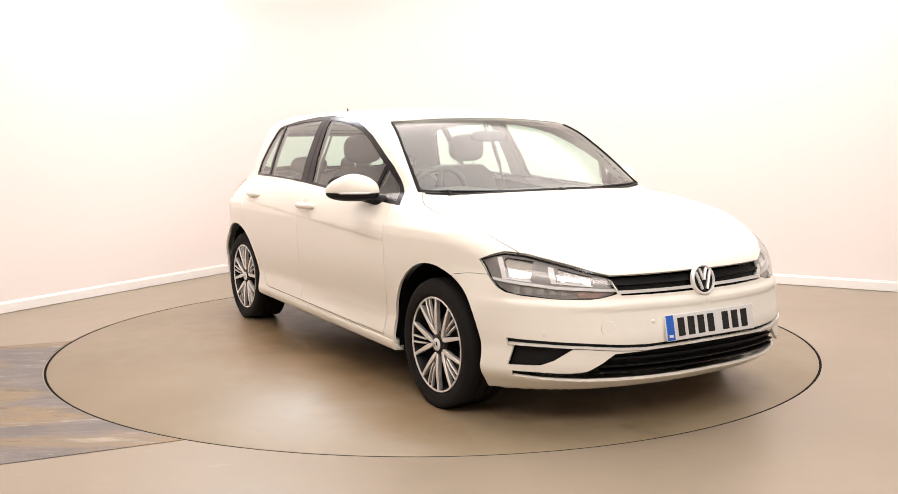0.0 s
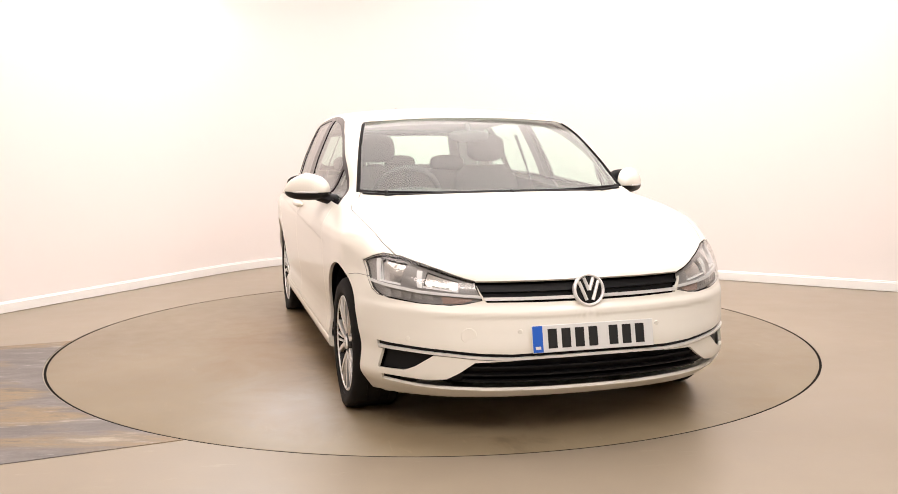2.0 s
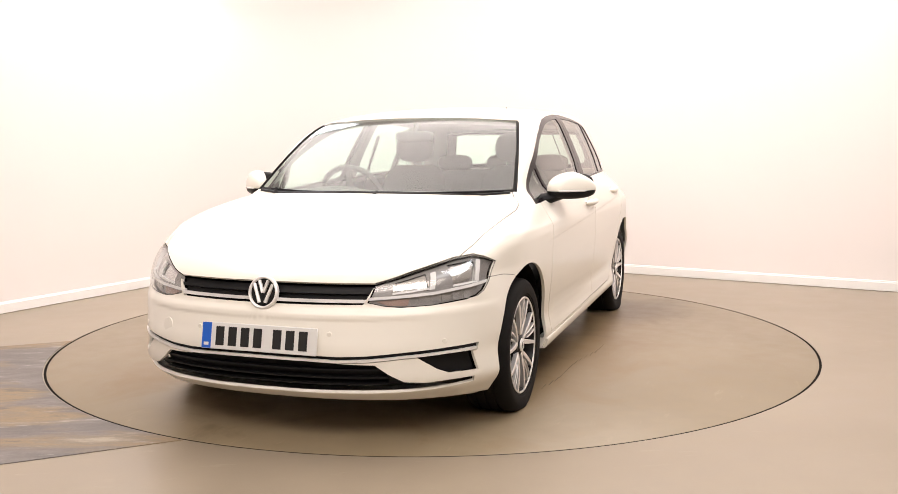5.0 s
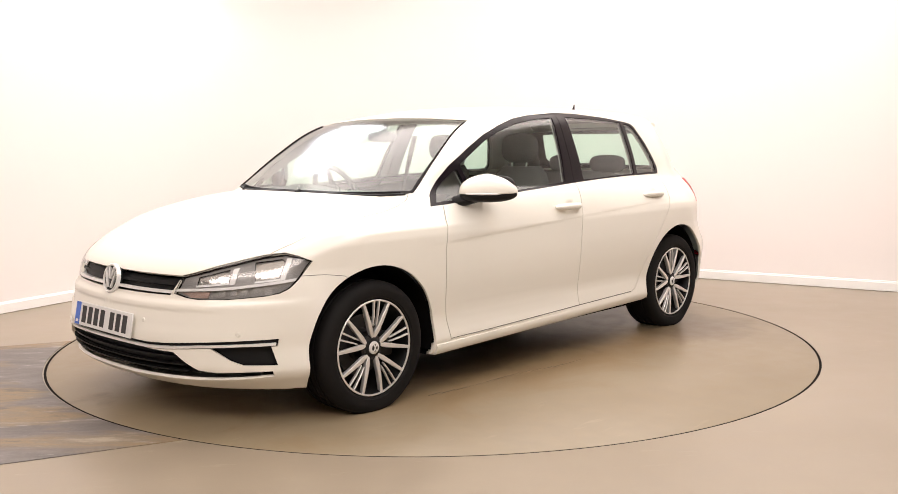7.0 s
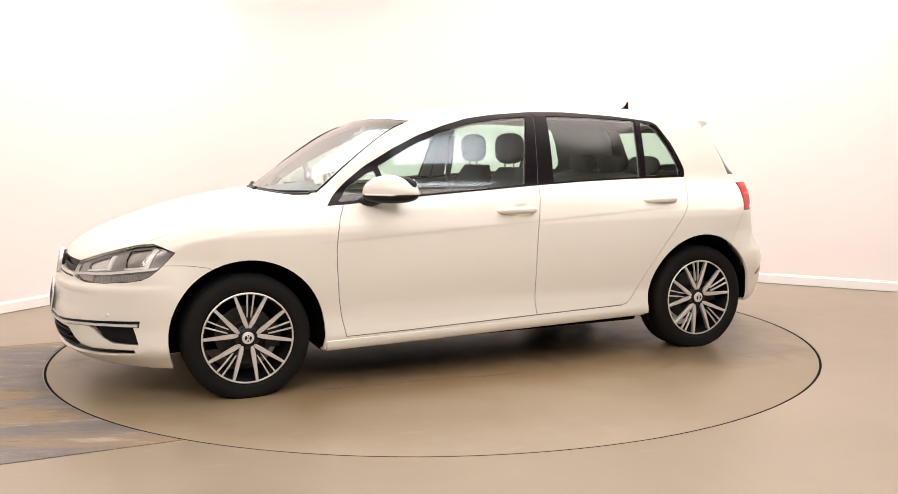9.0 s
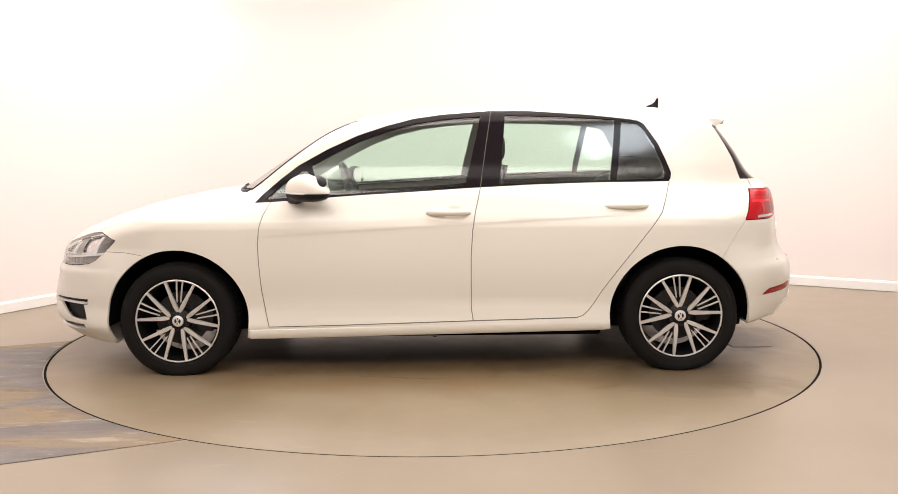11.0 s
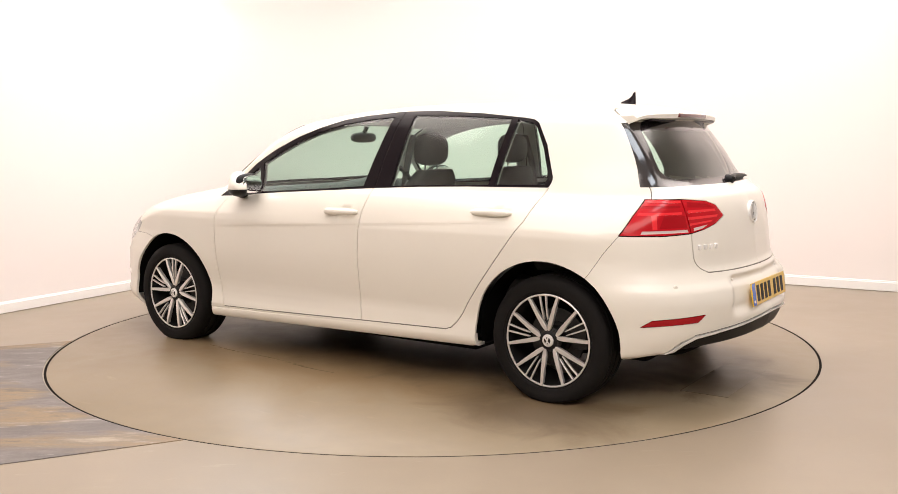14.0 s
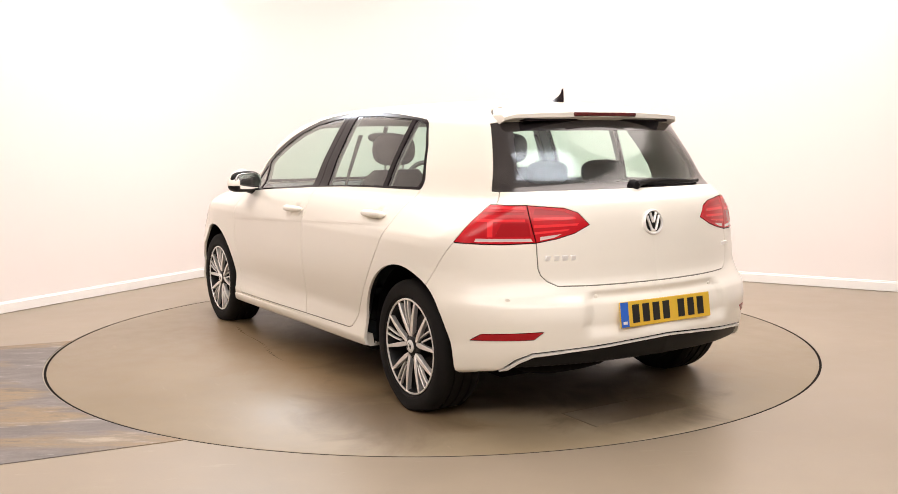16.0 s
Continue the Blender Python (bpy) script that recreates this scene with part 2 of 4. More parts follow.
def ring_floor():
    """Floor sheet with the round hole of the turntable."""
    n, inner = 192, RADIUS + .006
    vs, fs = [], []
    for r in (inner, 3.2, 5, 13):
        for i in range(n):
            a = 2 * math.pi * i / n
            vs.append((r * math.cos(a), r * math.sin(a), 0))
    for i in range(n):
        vs.append((inner * math.cos(2 * math.pi * i / n), inner * math.sin(2 * math.pi * i / n), -.06))
    for k in range(3):
        for i in range(n):
            j = (i + 1) % n
            fs.append((k * n + i, (k + 1) * n + i, (k + 1) * n + j, k * n + j))
    for i in range(n):
        j = (i + 1) % n
        fs.append((4 * n + i, i, j, 4 * n + j))
    return mesh_of("floor", vs, fs, FLOOR, False)


tagged(new("floor", ring_floor()), "beige resin studio floor with a soft sheen", kind="structure")
tagged(part("turntable_pit", lathe([(0, -.075), (RADIUS + .1, -.075), (RADIUS + .1, -.065), (0, -.065)], 64, "z"), SEAM, None), "dark pit below the turntable", kind="structure")


def worn_strip():
    """Unpainted strip of floor that runs up to the turntable."""
    a0, a1 = math.atan2(-.02, -2.24), math.atan2(-1.986, -1.033)
    n, R = 24, RADIUS + .012
    arc = [(R * math.cos(a1 + (a0 - a1) * i / n), R * math.sin(a1 + (a0 - a1) * i / n)) for i in range(n + 1)]
    (xa, ya), (xb, yb) = (arc[0][0] - 2.75, arc[0][1] - 1.19), (arc[n][0] - 2.8, arc[n][1] - 1.05)
    outer = [(xa + (xb - xa) * i / n, ya + (yb - ya) * i / n) for i in range(n + 1)]
    vs = [(x, y, .003) for x, y in arc] + [(x, y, .003) for x, y in outer]
    vs += [(x, y, .0) for x, y, z in vs]
    m = 2 * (n + 1)
    fs = [(i, i + 1, n + 2 + i, n + 1 + i) for i in range(n)]
    fs += [(i + m, i + 1 + m, i + 1, i) for i in range(n)]
    fs += [(0, n + 1, n + 1 + m, m), (n, n + m, m + 2 * n + 1, 2 * n + 1)]
    return mesh_of("floor_strip", vs, fs, WORN, False)


tagged(new("floor_strip", worn_strip()), "worn grey and ochre strip of bare floor beside the turntable", kind="structure")

# Unseen walls added behind the camera close the place, pale to bounce light.
bm = block(-9, 9, -9.15, -9.0, 0, 3.7)
box(bm, -9.15, -9.0, -9.0, 0, 0, 3.7)
box(bm, 9.0, 9.15, -9.0, 0, 0, 3.7)
tagged(part("wall_bounce", bm, BACKWALL, None), "pale unseen wall added behind the camera to bounce light", kind="structure")
tagged(part("ceiling", block(-9.2, 9.2, -9.2, 7, 3.7, 3.85), CEILING, None), "plain pale ceiling", kind="structure")

# ---- the turntable ----
turntable = tagged(new("turntable"), "round beige resin car turntable flush with the floor", "turntable")
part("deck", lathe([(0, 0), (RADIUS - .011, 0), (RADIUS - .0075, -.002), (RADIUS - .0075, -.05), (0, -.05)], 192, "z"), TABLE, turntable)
# Black ring stands in for the shade inside the rim gap.
part("gap_shade_ring", lathe([(RADIUS - .0074, -.010), (RADIUS - .0074, -.0022), (RADIUS + .0059, -.0022), (RADIUS + .0059, -.010)], 192, "z"), SEAM, turntable, "black ring that paints the shade in the rim gap")
hatch = part("hatch", block(-1.965, -1.735, -.255, .375, -.004, .0008, bevel=.0006, segments=1), TABLE, turntable, "rectangular access hatch with dark edges")
for x0, x1, y0, y1 in ((-1.738, -1.733, -.10, .38), (-1.97, -1.733, .376, .381)):
    part("hatch_seam", block(x0, x1, y0, y1, -.004, .0016), HATCH_LINE, hatch)
for x, y, r in ((-.42, .985, .006), (.35, 1.02, .012), (.55, 1.0, .010), (.1, 1.3, .004), (-1.2, 1.25, .006)):
    part("fleck", lathe([(0, .0012), (r, .0010), (r, 0)], 7, "z"), PLATE_WHITE if r < .007 else SEAM, turntable)
crack = bmesh.new()
for i in range(14):
    t = i / 13
    x, y = .95 - 1.00 * t, .93 + .10 * t + .012 * math.sin(9 * t)
    box(crack, x - .045, x + .045, y, y + .003 + .002 * math.sin(17 * t), 0, .0010)
part("surface_crack", crack, HATCH_LINE, turntable, "thin dark crack across the deck")

def curve(xs, ys):
    """A smooth, monotone-between-knots curve through the knots."""
    xs, ys = np.array(xs, float), np.array(ys, float)
    h, d = np.diff(xs), np.diff(ys) / np.diff(xs)
    m = np.zeros(len(xs))
    m[0], m[-1] = d[0], d[-1]
    for i in range(1, len(xs) - 1):
        if d[i - 1] * d[i] > 0:
            a, b = 2 * h[i] + h[i - 1], h[i] + 2 * h[i - 1]
            m[i] = (a + b) / (a / d[i - 1] + b / d[i])

    def f(x):
        x = np.clip(x, xs[0], xs[-1])
        i = np.clip(np.searchsorted(xs, x) - 1, 0, len(xs) - 2)
        t = (x - xs[i]) / h[i]
        return (ys[i] * (1 + 2 * t) * (1 - t) ** 2 + m[i] * h[i] * t * (1 - t) ** 2
                + ys[i + 1] * t * t * (3 - 2 * t) + m[i + 1] * h[i] * t * t * (t - 1))
    return f


# Car shape, in metres: x ahead of mid-wheelbase, y to its left, z above the ground.
SECTION = curve([.14, .20, .26, .30, .36, .44, .54, .66, .76, .80, .87, .93, .97, 1.10, 1.25, 1.36, 1.45],
                [.838, .852, .872, .866, .859, .868, .880, .887, .889, .882, .862, .832, .800, .750, .681, .622, .565])
TAPER = curve([-2.0, -1.6, -1.27, -.8, -.2, .5, .9, 1.2, 2.0], [-.11, -.085, -.052, -.015, 0, -.015, -.07, -.085, -.09])
NOSE = curve([.14, .19, .23, .30, .38, .46, .505, .535, .56, .61, .67, .72, .80], [2.02, 2.09, 2.14, 2.165, 2.165, 2.148, 2.138, 2.132, 2.113, 2.10, 2.075, 2.03, 1.93])
NOSE_DROP = curve([0, .15, .26, .42, .55, .65, .73, .80, .84, .87, .895], [0, .006, .018, .052, .105, .17, .245, .33, .405, .48, .57])
TAIL = curve([.14, .20, .28, .36, .46, .53, .58, .64, .72, .86, .94, .985, 1.02, 1.15, 1.28, 1.40],
             [-1.90, -1.98, -2.05, -2.085, -2.09, -2.075, -2.035, -2.005, -1.995, -1.975, -1.945, -1.885, -1.84, -1.75, -1.65, -1.56])
ENDS = curve([-2.0, -1.75, -1.63, -1.4, -1.1, 1.1, 1.38, 1.6, 1.75, 2.1], [-.12, -.09, -.065, -.01, 0, 0, -.01, -.06, -.085, -.13])
TAIL_DROP = curve([0, .2, .34, .57, .68, .77, .82, .86, .895], [0, .012, .035, .118, .185, .275, .345, .42, .53])
HOOD = curve([.6, 1.0, 1.07, 1.3, 1.58, 1.80, 1.95, 2.06, 2.12], [.965, .958, .953, .925, .868, .800, .742, .690, .655])
ROOF = curve([-1.9, -1.6, -1.4, -1.2, -.9, -.4, 0, .25, .42, .7], [1.28, 1.350, 1.381, 1.398, 1.410, 1.413, 1.398, 1.369, 1.343, 1.28])


def smax(a, b, k):
    h = np.maximum(k - abs(a - b), 0) / k
    return np.maximum(a, b) + h * h * k * .25


def shape(x, y, z):
    """Under 0 inside the body, over 0 outside; about metres near the skin."""
    y = abs(y)
    up = np.clip((z - .80) / .15, 0, 1)
    width = SECTION(z) + TAPER(x) * up + ENDS(x) * np.clip((z - .42) / .25, 0, 1)
    scale = .889 / SECTION(np.minimum(z, .80))
    crease = .775 - .050 * x
    under = np.clip((crease - z) / .010, 0, 1) * np.clip(1 - (crease - z) / .16, 0, 1)
    width = width - .0036 * under * np.clip((1.0 - x) / .25, 0, 1) * np.clip((x + 1.25) / .25, 0, 1)
    for hx, hz in ((-.10, .838), (-1.018, .864)):
        width = width - .012 * np.clip(1 - ((x - hx + .03) / .075) ** 2 - ((z - hz) / .034) ** 2, 0, 1)
    low = .352 + .018 * x
    swage = np.clip(1 - abs(z - low) / .055, 0, 1) * np.clip((.86 - x) / .12, 0, 1) * np.clip((x + .90) / .12, 0, 1)
    width = width + .0035 * swage
    side = y - width
    front = (x - NOSE(z) + NOSE_DROP(np.minimum(y * scale, .895))) * .8
    ledge = np.clip((.520 - z) / .010, 0, 1) * np.clip(1 - (.520 - z) / .10, 0, 1)
    front = front + .0028 * ledge * np.clip((.66 - y) / .12, 0, 1)
    high = np.clip((z - .93) / .06, 0, 1)
    low_drop = TAIL_DROP(np.minimum(y * scale, .895))
    glass_drop = .14 * (y / .646) ** 2
    rear = (TAIL(z) + low_drop * (1 - high) + glass_drop * high - x) * .8
    tub = np.clip((.41 + .25 * (.56 - z) - y) / .075, 0, 1) * np.clip((z - .392) / .06, 0, 1) * np.clip((.594 - z) / .040, 0, 1)
    tub = tub * tub * (3 - 2 * tub)
    rear = rear + .020 * tub * np.clip(-x - 1.7, 0, .1) * 10
    crown = np.clip(y / .75, 0, 1.3)
    hood = HOOD(x + .10 * crown ** 2 * np.clip((x - 1.0) / .8, 0, 1)) - .035 * crown ** 2.5
    t = np.clip(y / .71, 0, 1.2)
    base = 1.085 - .15 * t ** 2
    slope = .60 + .085 * t ** 2
    screen = .948 + (base - x) * slope + .018 * np.clip(1 - abs((x - .72) / .36) ** 2, 0, 1)
    roof = ROOF(x) - .040 * (y / .60) ** 2.2
    house = -smax(-screen, -roof, .05)
    top = (z - np.maximum(hood, house)) * .85
    k = .035 + .03 * np.clip((z - 1.2) / .1, 0, 1) + .02 * np.clip((x - 1.0) / .2, 0, 1) * np.clip((z - .6) / .1, 0, 1)
    f = smax(side, top, k)
    f = smax(f, front, .05)
    return smax(f, rear, .05)


FLOOR_LINE = curve([-2.1, -1.85, -1.65, -.93, .95, 1.65, 1.9, 2.15], [.285, .265, .238, .222, .190, .160, .172, .188])


def skin(x, y, z):
    return smax(shape(x, y, z), FLOOR_LINE(x) - z, .012)


# ---- the car's outlines, each in the plane in which it is seen best ----
PLANES = {"side": ((1, 0, 0), (0, 0, 1)), "front": ((0, 1, 0), (0, 0, 1)), "top": ((1, 0, 0), (0, 1, 0)),
          "nose": ((-.7071, .7071, 0), (0, 0, 1)), "tail": ((.7071, .7071, 0), (0, 0, 1))}


def ring(cx, cz, r, n=28, squash=1.0):
    return [(cx + r * math.cos(2 * math.pi * i / n), cz + r * squash * math.sin(2 * math.pi * i / n)) for i in range(n)]


WINDOWS = [(.900, .896), (.86, .942), (.774, 1.016), (.681, 1.085), (.527, 1.169), (.376, 1.237), (.226, 1.287), (.076, 1.326), (-.076, 1.346),
           (-.319, 1.363), (-.532, 1.362), (-.833, 1.341), (-1.06, 1.316), (-1.115, 1.307), (-1.145, 1.290), (-1.214, 1.185), (-1.254, 1.088),
           (-1.274, 1.033), (-1.270, 1.005), (-1.258, .987), (-.83, .985), (-.538, .978), (-.244, .965), (.052, .948), (.352, .932), (.596, .916), (.80, .900)]
PANE_FRONT = [(.612, 1.088), (.493, 1.150), (.374, 1.207), (.223, 1.262), (.072, 1.301), (-.11, 1.325), (-.277, 1.336), (-.19, .976), (.054, .960), (.354, .943), (.565, .931)]
PANE_CORNER = [(.845, .914), (.772, .987), (.655, 1.060), (.632, 1.060), (.590, .930)]
PANE_REAR = [(-.407, 1.341), (-.683, 1.334), (-.993, 1.314), (-.946, .997), (-.684, .991), (-.367, .980)]
PANE_QUARTER = [(-1.028, 1.309), (-1.108, 1.292), (-1.140, 1.268), (-1.198, 1.171), (-1.239, 1.068), (-1.246, 1.028), (-1.234, 1.001), (-.981, .998)]
HEADLIGHT = [(-1.145, .582), (-1.09, .569), (-1.034, .563), (-.899, .566), (-.759, .577), (-.695, .587), (-.658, .604), (-.624, .636), (-.570, .707), (-.626, .731),
             (-.680, .745), (-.768, .737), (-.862, .716), (-.957, .694), (-1.055, .666), (-1.108, .653)]
GRILLE = [(0, .655), (.22, .654), (.452, .654), (.436, .616), (.412, .573), (.22, .571), (0, .570)]
STRIP_DARK = [(0, .381), (.20, .381), (.33, .376), (.45, .380), (.57, .389), (.712, .395), (.800, .398), (.795, .366), (.712, .366), (.57, .362), (.445, .353), (.33, .349), (.2, .354), (0, .356)]
LOW_GRILLE = [(0, .356), (.20, .354), (.33, .349), (.47, .343), (.520, .305), (.572, .272), (.635, .262), (.72, .264), (.79, .264), (.785, .240), (.70, .231), (.579, .226), (.451, .226), (.217, .224), (0, .225)]
FOG = [(-.985, .366), (-.85, .369), (-.735, .372), (-.706, .287), (-.846, .292), (-.902, .314)]
TAIL_OUT = [(-.600, .789), (-.667, .868), (-.742, .939), (-.895, .937), (-.937, .790), (-.795, .785)]
TAIL_IN = [(-.900, .937), (-1.044, .924), (-1.098, .905), (-1.143, .857), (-1.088, .825), (-1.018, .804), (-.942, .790)]
REFLECTOR_STRIP = [(-.680, .391), (-.726, .418), (-.981, .433), (-.943, .403)]
DIFFUSER = [(0, .392), (.21, .382), (.461, .362), (.609, .346), (.661, .316), (.705, .262), (.74, .20), (0, .20)]
REAR_PANE = [(0, 1.298), (.30, 1.296), (.50, 1.287), (.538, 1.281), (.58, 1.146), (.626, .992), (.43, .994), (0, .995)]
WINDSCREEN = [(1.083, 0), (1.075, .2), (1.05, .38), (1.005, .55), (.948, .690), (.930, .716), (.66, .652), (.40, .581), (.372, .568), (.40, .45), (.412, .25), (.418, 0)]
DOOR_FRONT_GAP = [(.818, .898), (.850, .835), (.868, .770), (.876, .690), (.875, .60), (.866, .45), (.850, .34), (.832, .255)]
DOOR_MID_GAP = [(-.268, .965), (-.240, .846), (-.225, .75), (-.216, .610), (-.216, .345), (-.226, .278)]
DOOR_REAR_GAP = [(-1.262, .987), (-1.198, .834), (-1.120, .730), (-1.036, .622), (-.965, .53), (-.895, .434), (-.855, .37), (-.825, .33), (-.795, .302), (-.762, .291)]
DOOR_FOOT_GAP = [(.832, .255), (.519, .260), (-.225, .279), (-.631, .288), (-.762, .291)]
DOOR_TOP_SEAM = [(-.268, .965), (-.298, 1.163), (-.332, 1.363)]
BUMPER_FRONT_GAP = [(1.68, .650), (1.60, .647), (1.566, .645), (1.48, .632), (1.44, .60)]
BUMPER_REAR_GAP = [(-1.650, .790), (-1.585, .706), (-1.528, .616), (-1.49, .57)]
HOOD_GAP = [(1.752, .714), (1.66, .742), (1.55, .760), (1.42, .778), (1.30, .786), (1.18, .786), (1.08, .770), (1.00, .735), (.945, .700)]
GATE_GAP = [(.548, .79), (.549, .75), (.548, .681), (.540, .655), (.518, .630), (.48, .610), (.336, .608), (.155, .607), (0, .607)]
GATE_SIDE_GAP = [(-1.700, .997), (-1.712, .985), (-1.728, .944)]
GATE_TOP_GAP = [(-1.556, 1.284), (-1.50, 1.325), (-1.462, 1.352)]


HL_STRIP = [(-1.147, .589), (-.9, .603), (-.76, .618), (-.632, .632), (-.626, .644), (-.76, .630), (-.9, .615), (-1.14, .601)]
HL_OUTER = [(-.805, .724), (-.690, .735), (-.676, .722), (-.698, .638), (-.795, .630)]
HL_OUTER_BAR = [(-.668, .732), (-.646, .730), (-.672, .640), (-.694, .638)]
HL_INNER = [(-1.045, .660), (-.908, .696), (-.912, .622), (-1.055, .610)]
HL_INNER_BAR = [(-.890, .694), (-.866, .698), (-.884, .626), (-.906, .624)]
HL_OUTER_FOOT = [(-.800, .638), (-.690, .648), (-.690, .640), (-.800, .630)]
HL_INNER_FOOT = [(-1.055, .620), (-.906, .634), (-.906, .626), (-1.055, .612)]
HL_FACETS = [[(u, .578 + .0 * u), (u + .030, .578), (u + .030, .602 + .10 * (u + .95) * .6), (u, .600 + .10 * (u + .95) * .6)] for u in (-.955, -.905, -.855, -.805, -.755)]
HL_AMBER = [(-1.12, .586), (-1.03, .592), (-.99, .594), (-1.0, .568), (-1.075, .569)]
GRILLE_CHROME = [(0, .593), (.424, .593), (.416, .580), (0, .580)]
GRILLE_SLAT = [(0, .628), (.440, .628), (.434, .616), (0, .616)]
STRIP_CHROME = [(0, .369), (.2, .368), (.33, .362), (.445, .366), (.57, .375), (.712, .380), (.793, .381), (.792, .371), (.712, .371), (.57, .366), (.445, .356), (.33, .352), (.2, .357), (0, .359)]
LOW_SLATS = [[(0, z + .007), (.52, z + .007), (.52, z), (0, z)] for z in (.318, .286, .255)]
DIFF_CHROME = [(0, .384), (.21, .374), (.461, .354), (.606, .338), (.654, .309), (.694, .262), (.682, .258), (.645, .301), (.600, .329), (.461, .347), (.21, .368), (0, .378)]
REAR_CLEAR = [(0, 1.250), (.40, 1.250), (.468, 1.245), (.508, 1.121), (.516, 1.065), (.500, 1.037), (.455, 1.024), (0, 1.024)]
SCREEN_CLEAR = [(1.066, 0), (1.057, .2), (1.032, .38), (.988, .542), (.934, .677), (.920, .697), (.652, .638), (.388, .562), (.4045, .45), (.4145, .25), (.4195, 0)]
TAIL_PALE = [(-.695, .806), (-.918, .806), (-.926, .794), (-.688, .793)]
TAIL_PALE_IN = [(-.955, .812), (-1.040, .822), (-1.010, .808), (-.955, .797)]
TAIL_DARK = [(-.800, .868), (-.908, .868), (-.918, .815), (-.775, .815)]
TAIL_DARK_IN = [(-.930, .926), (-1.045, .912), (-1.085, .895), (-.925, .903)]
TAIL_GLOW = [[(-.694, .884), (-.893, .884), (-.894, .873), (-.684, .873)], [(-.742, .873), (-.765, .873), (-.765, .812), (-.742, .812)], [(-.748, .932), (-.893, .931), (-.893, .923), (-.740, .923)]]
TAIL_GLOW_IN = [[(-.926, .890), (-1.088, .890), (-1.092, .880), (-.926, .878)], [(-.928, .860), (-1.105, .864), (-1.098, .854), (-.928, .848)], [(-.932, .832), (-1.070, .842), (-1.060, .834), (-.932, .822)]]
TAIL_LINE = [(-.715, .912), (-.888, .912), (-.890, .902), (-.708, .902)]


OUTLINES = [  # region, plane, outline, where on the body
    ("arch", "side", ring(1.306, .292, .369, 60), lambda p: p.y > .45 and p.z < .75),
    ("arch", "side", ring(-1.302, .293, .369, 60), lambda p: p.y > .45 and p.z < .75),
    ("windows", "side", WINDOWS, lambda p: p.y > .45 and p.z > .85),
    ("pane_front", "side", PANE_FRONT, lambda p: p.y > .45 and p.z > .85),
    ("pane_corner", "side", PANE_CORNER, lambda p: p.y > .45 and p.z > .85),
    ("pane_rear", "side", PANE_REAR, lambda p: p.y > .45 and p.z > .85),
    ("pane_quarter", "side", PANE_QUARTER, lambda p: p.y > .45 and p.z > .85),
    ("windscreen", "top", WINDSCREEN, lambda p: p.z > .93 and p.x > .3),
    ("headlight", "nose", HEADLIGHT, lambda p: p.x > 1.4),
    ("grille", "front", GRILLE, lambda p: p.x > 1.8),
    ("strip_dark", "front", STRIP_DARK, lambda p: p.x > 1.7),
    ("low_grille", "front", LOW_GRILLE, lambda p: p.x > 1.7),
    ("fog", "nose", FOG, lambda p: p.x > 1.5),
    ("tail_out", "tail", TAIL_OUT, lambda p: p.x < -1.4),
    ("tail_in", "tail", TAIL_IN, lambda p: p.x < -1.4),
    ("reflector", "tail", REFLECTOR_STRIP, lambda p: p.x < -1.4),
    ("diffuser", "front", DIFFUSER, lambda p: p.x < -1.6),
    ("rear_pane", "front", REAR_PANE, lambda p: p.x < -1.4 and p.z > .9),
    ("rear_clear", "front", REAR_CLEAR, lambda p: p.x < -1.4 and p.z > .9),
    ("screen_clear", "top", SCREEN_CLEAR, lambda p: p.z > .93 and p.x > .3),
    ("hl_strip", "nose", HL_STRIP, lambda p: p.x > 1.4), ("hl_outer", "nose", HL_OUTER, lambda p: p.x > 1.4),
    ("hl_outer_bar", "nose", HL_OUTER_BAR, lambda p: p.x > 1.4), ("hl_inner", "nose", HL_INNER, lambda p: p.x > 1.4),
    ("hl_inner_bar", "nose", HL_INNER_BAR, lambda p: p.x > 1.4), ("hl_outer_foot", "nose", HL_OUTER_FOOT, lambda p: p.x > 1.4), ("hl_inner_foot", "nose", HL_INNER_FOOT, lambda p: p.x > 1.4), ("hl_amber", "nose", HL_AMBER, lambda p: p.x > 1.4),
    ("grille_chrome", "front", GRILLE_CHROME, lambda p: p.x > 1.8), ("grille_slat", "front", GRILLE_SLAT, lambda p: p.x > 1.8),
    ("strip_chrome", "front", STRIP_CHROME, lambda p: p.x > 1.7), ("diff_chrome", "front", DIFF_CHROME, lambda p: p.x < -1.6),
    ("tail_pale", "tail", TAIL_PALE, lambda p: p.x < -1.4), ("tail_pale_in", "tail", TAIL_PALE_IN, lambda p: p.x < -1.4),
    ("tail_dark", "tail", TAIL_DARK, lambda p: p.x < -1.4), ("tail_dark_in", "tail", TAIL_DARK_IN, lambda p: p.x < -1.4),
    ("tail_line", "tail", TAIL_LINE, lambda p: p.x < -1.4),
] + [("low_slat", "front", s, lambda p: p.x > 1.7) for s in LOW_SLATS] + [("hl_facet", "nose", s, lambda p: p.x > 1.4) for s in HL_FACETS] + [("tail_glow", "tail", s, lambda p: p.x < -1.4) for s in TAIL_GLOW] + [("tail_glow_in", "tail", s, lambda p: p.x < -1.4) for s in TAIL_GLOW_IN]
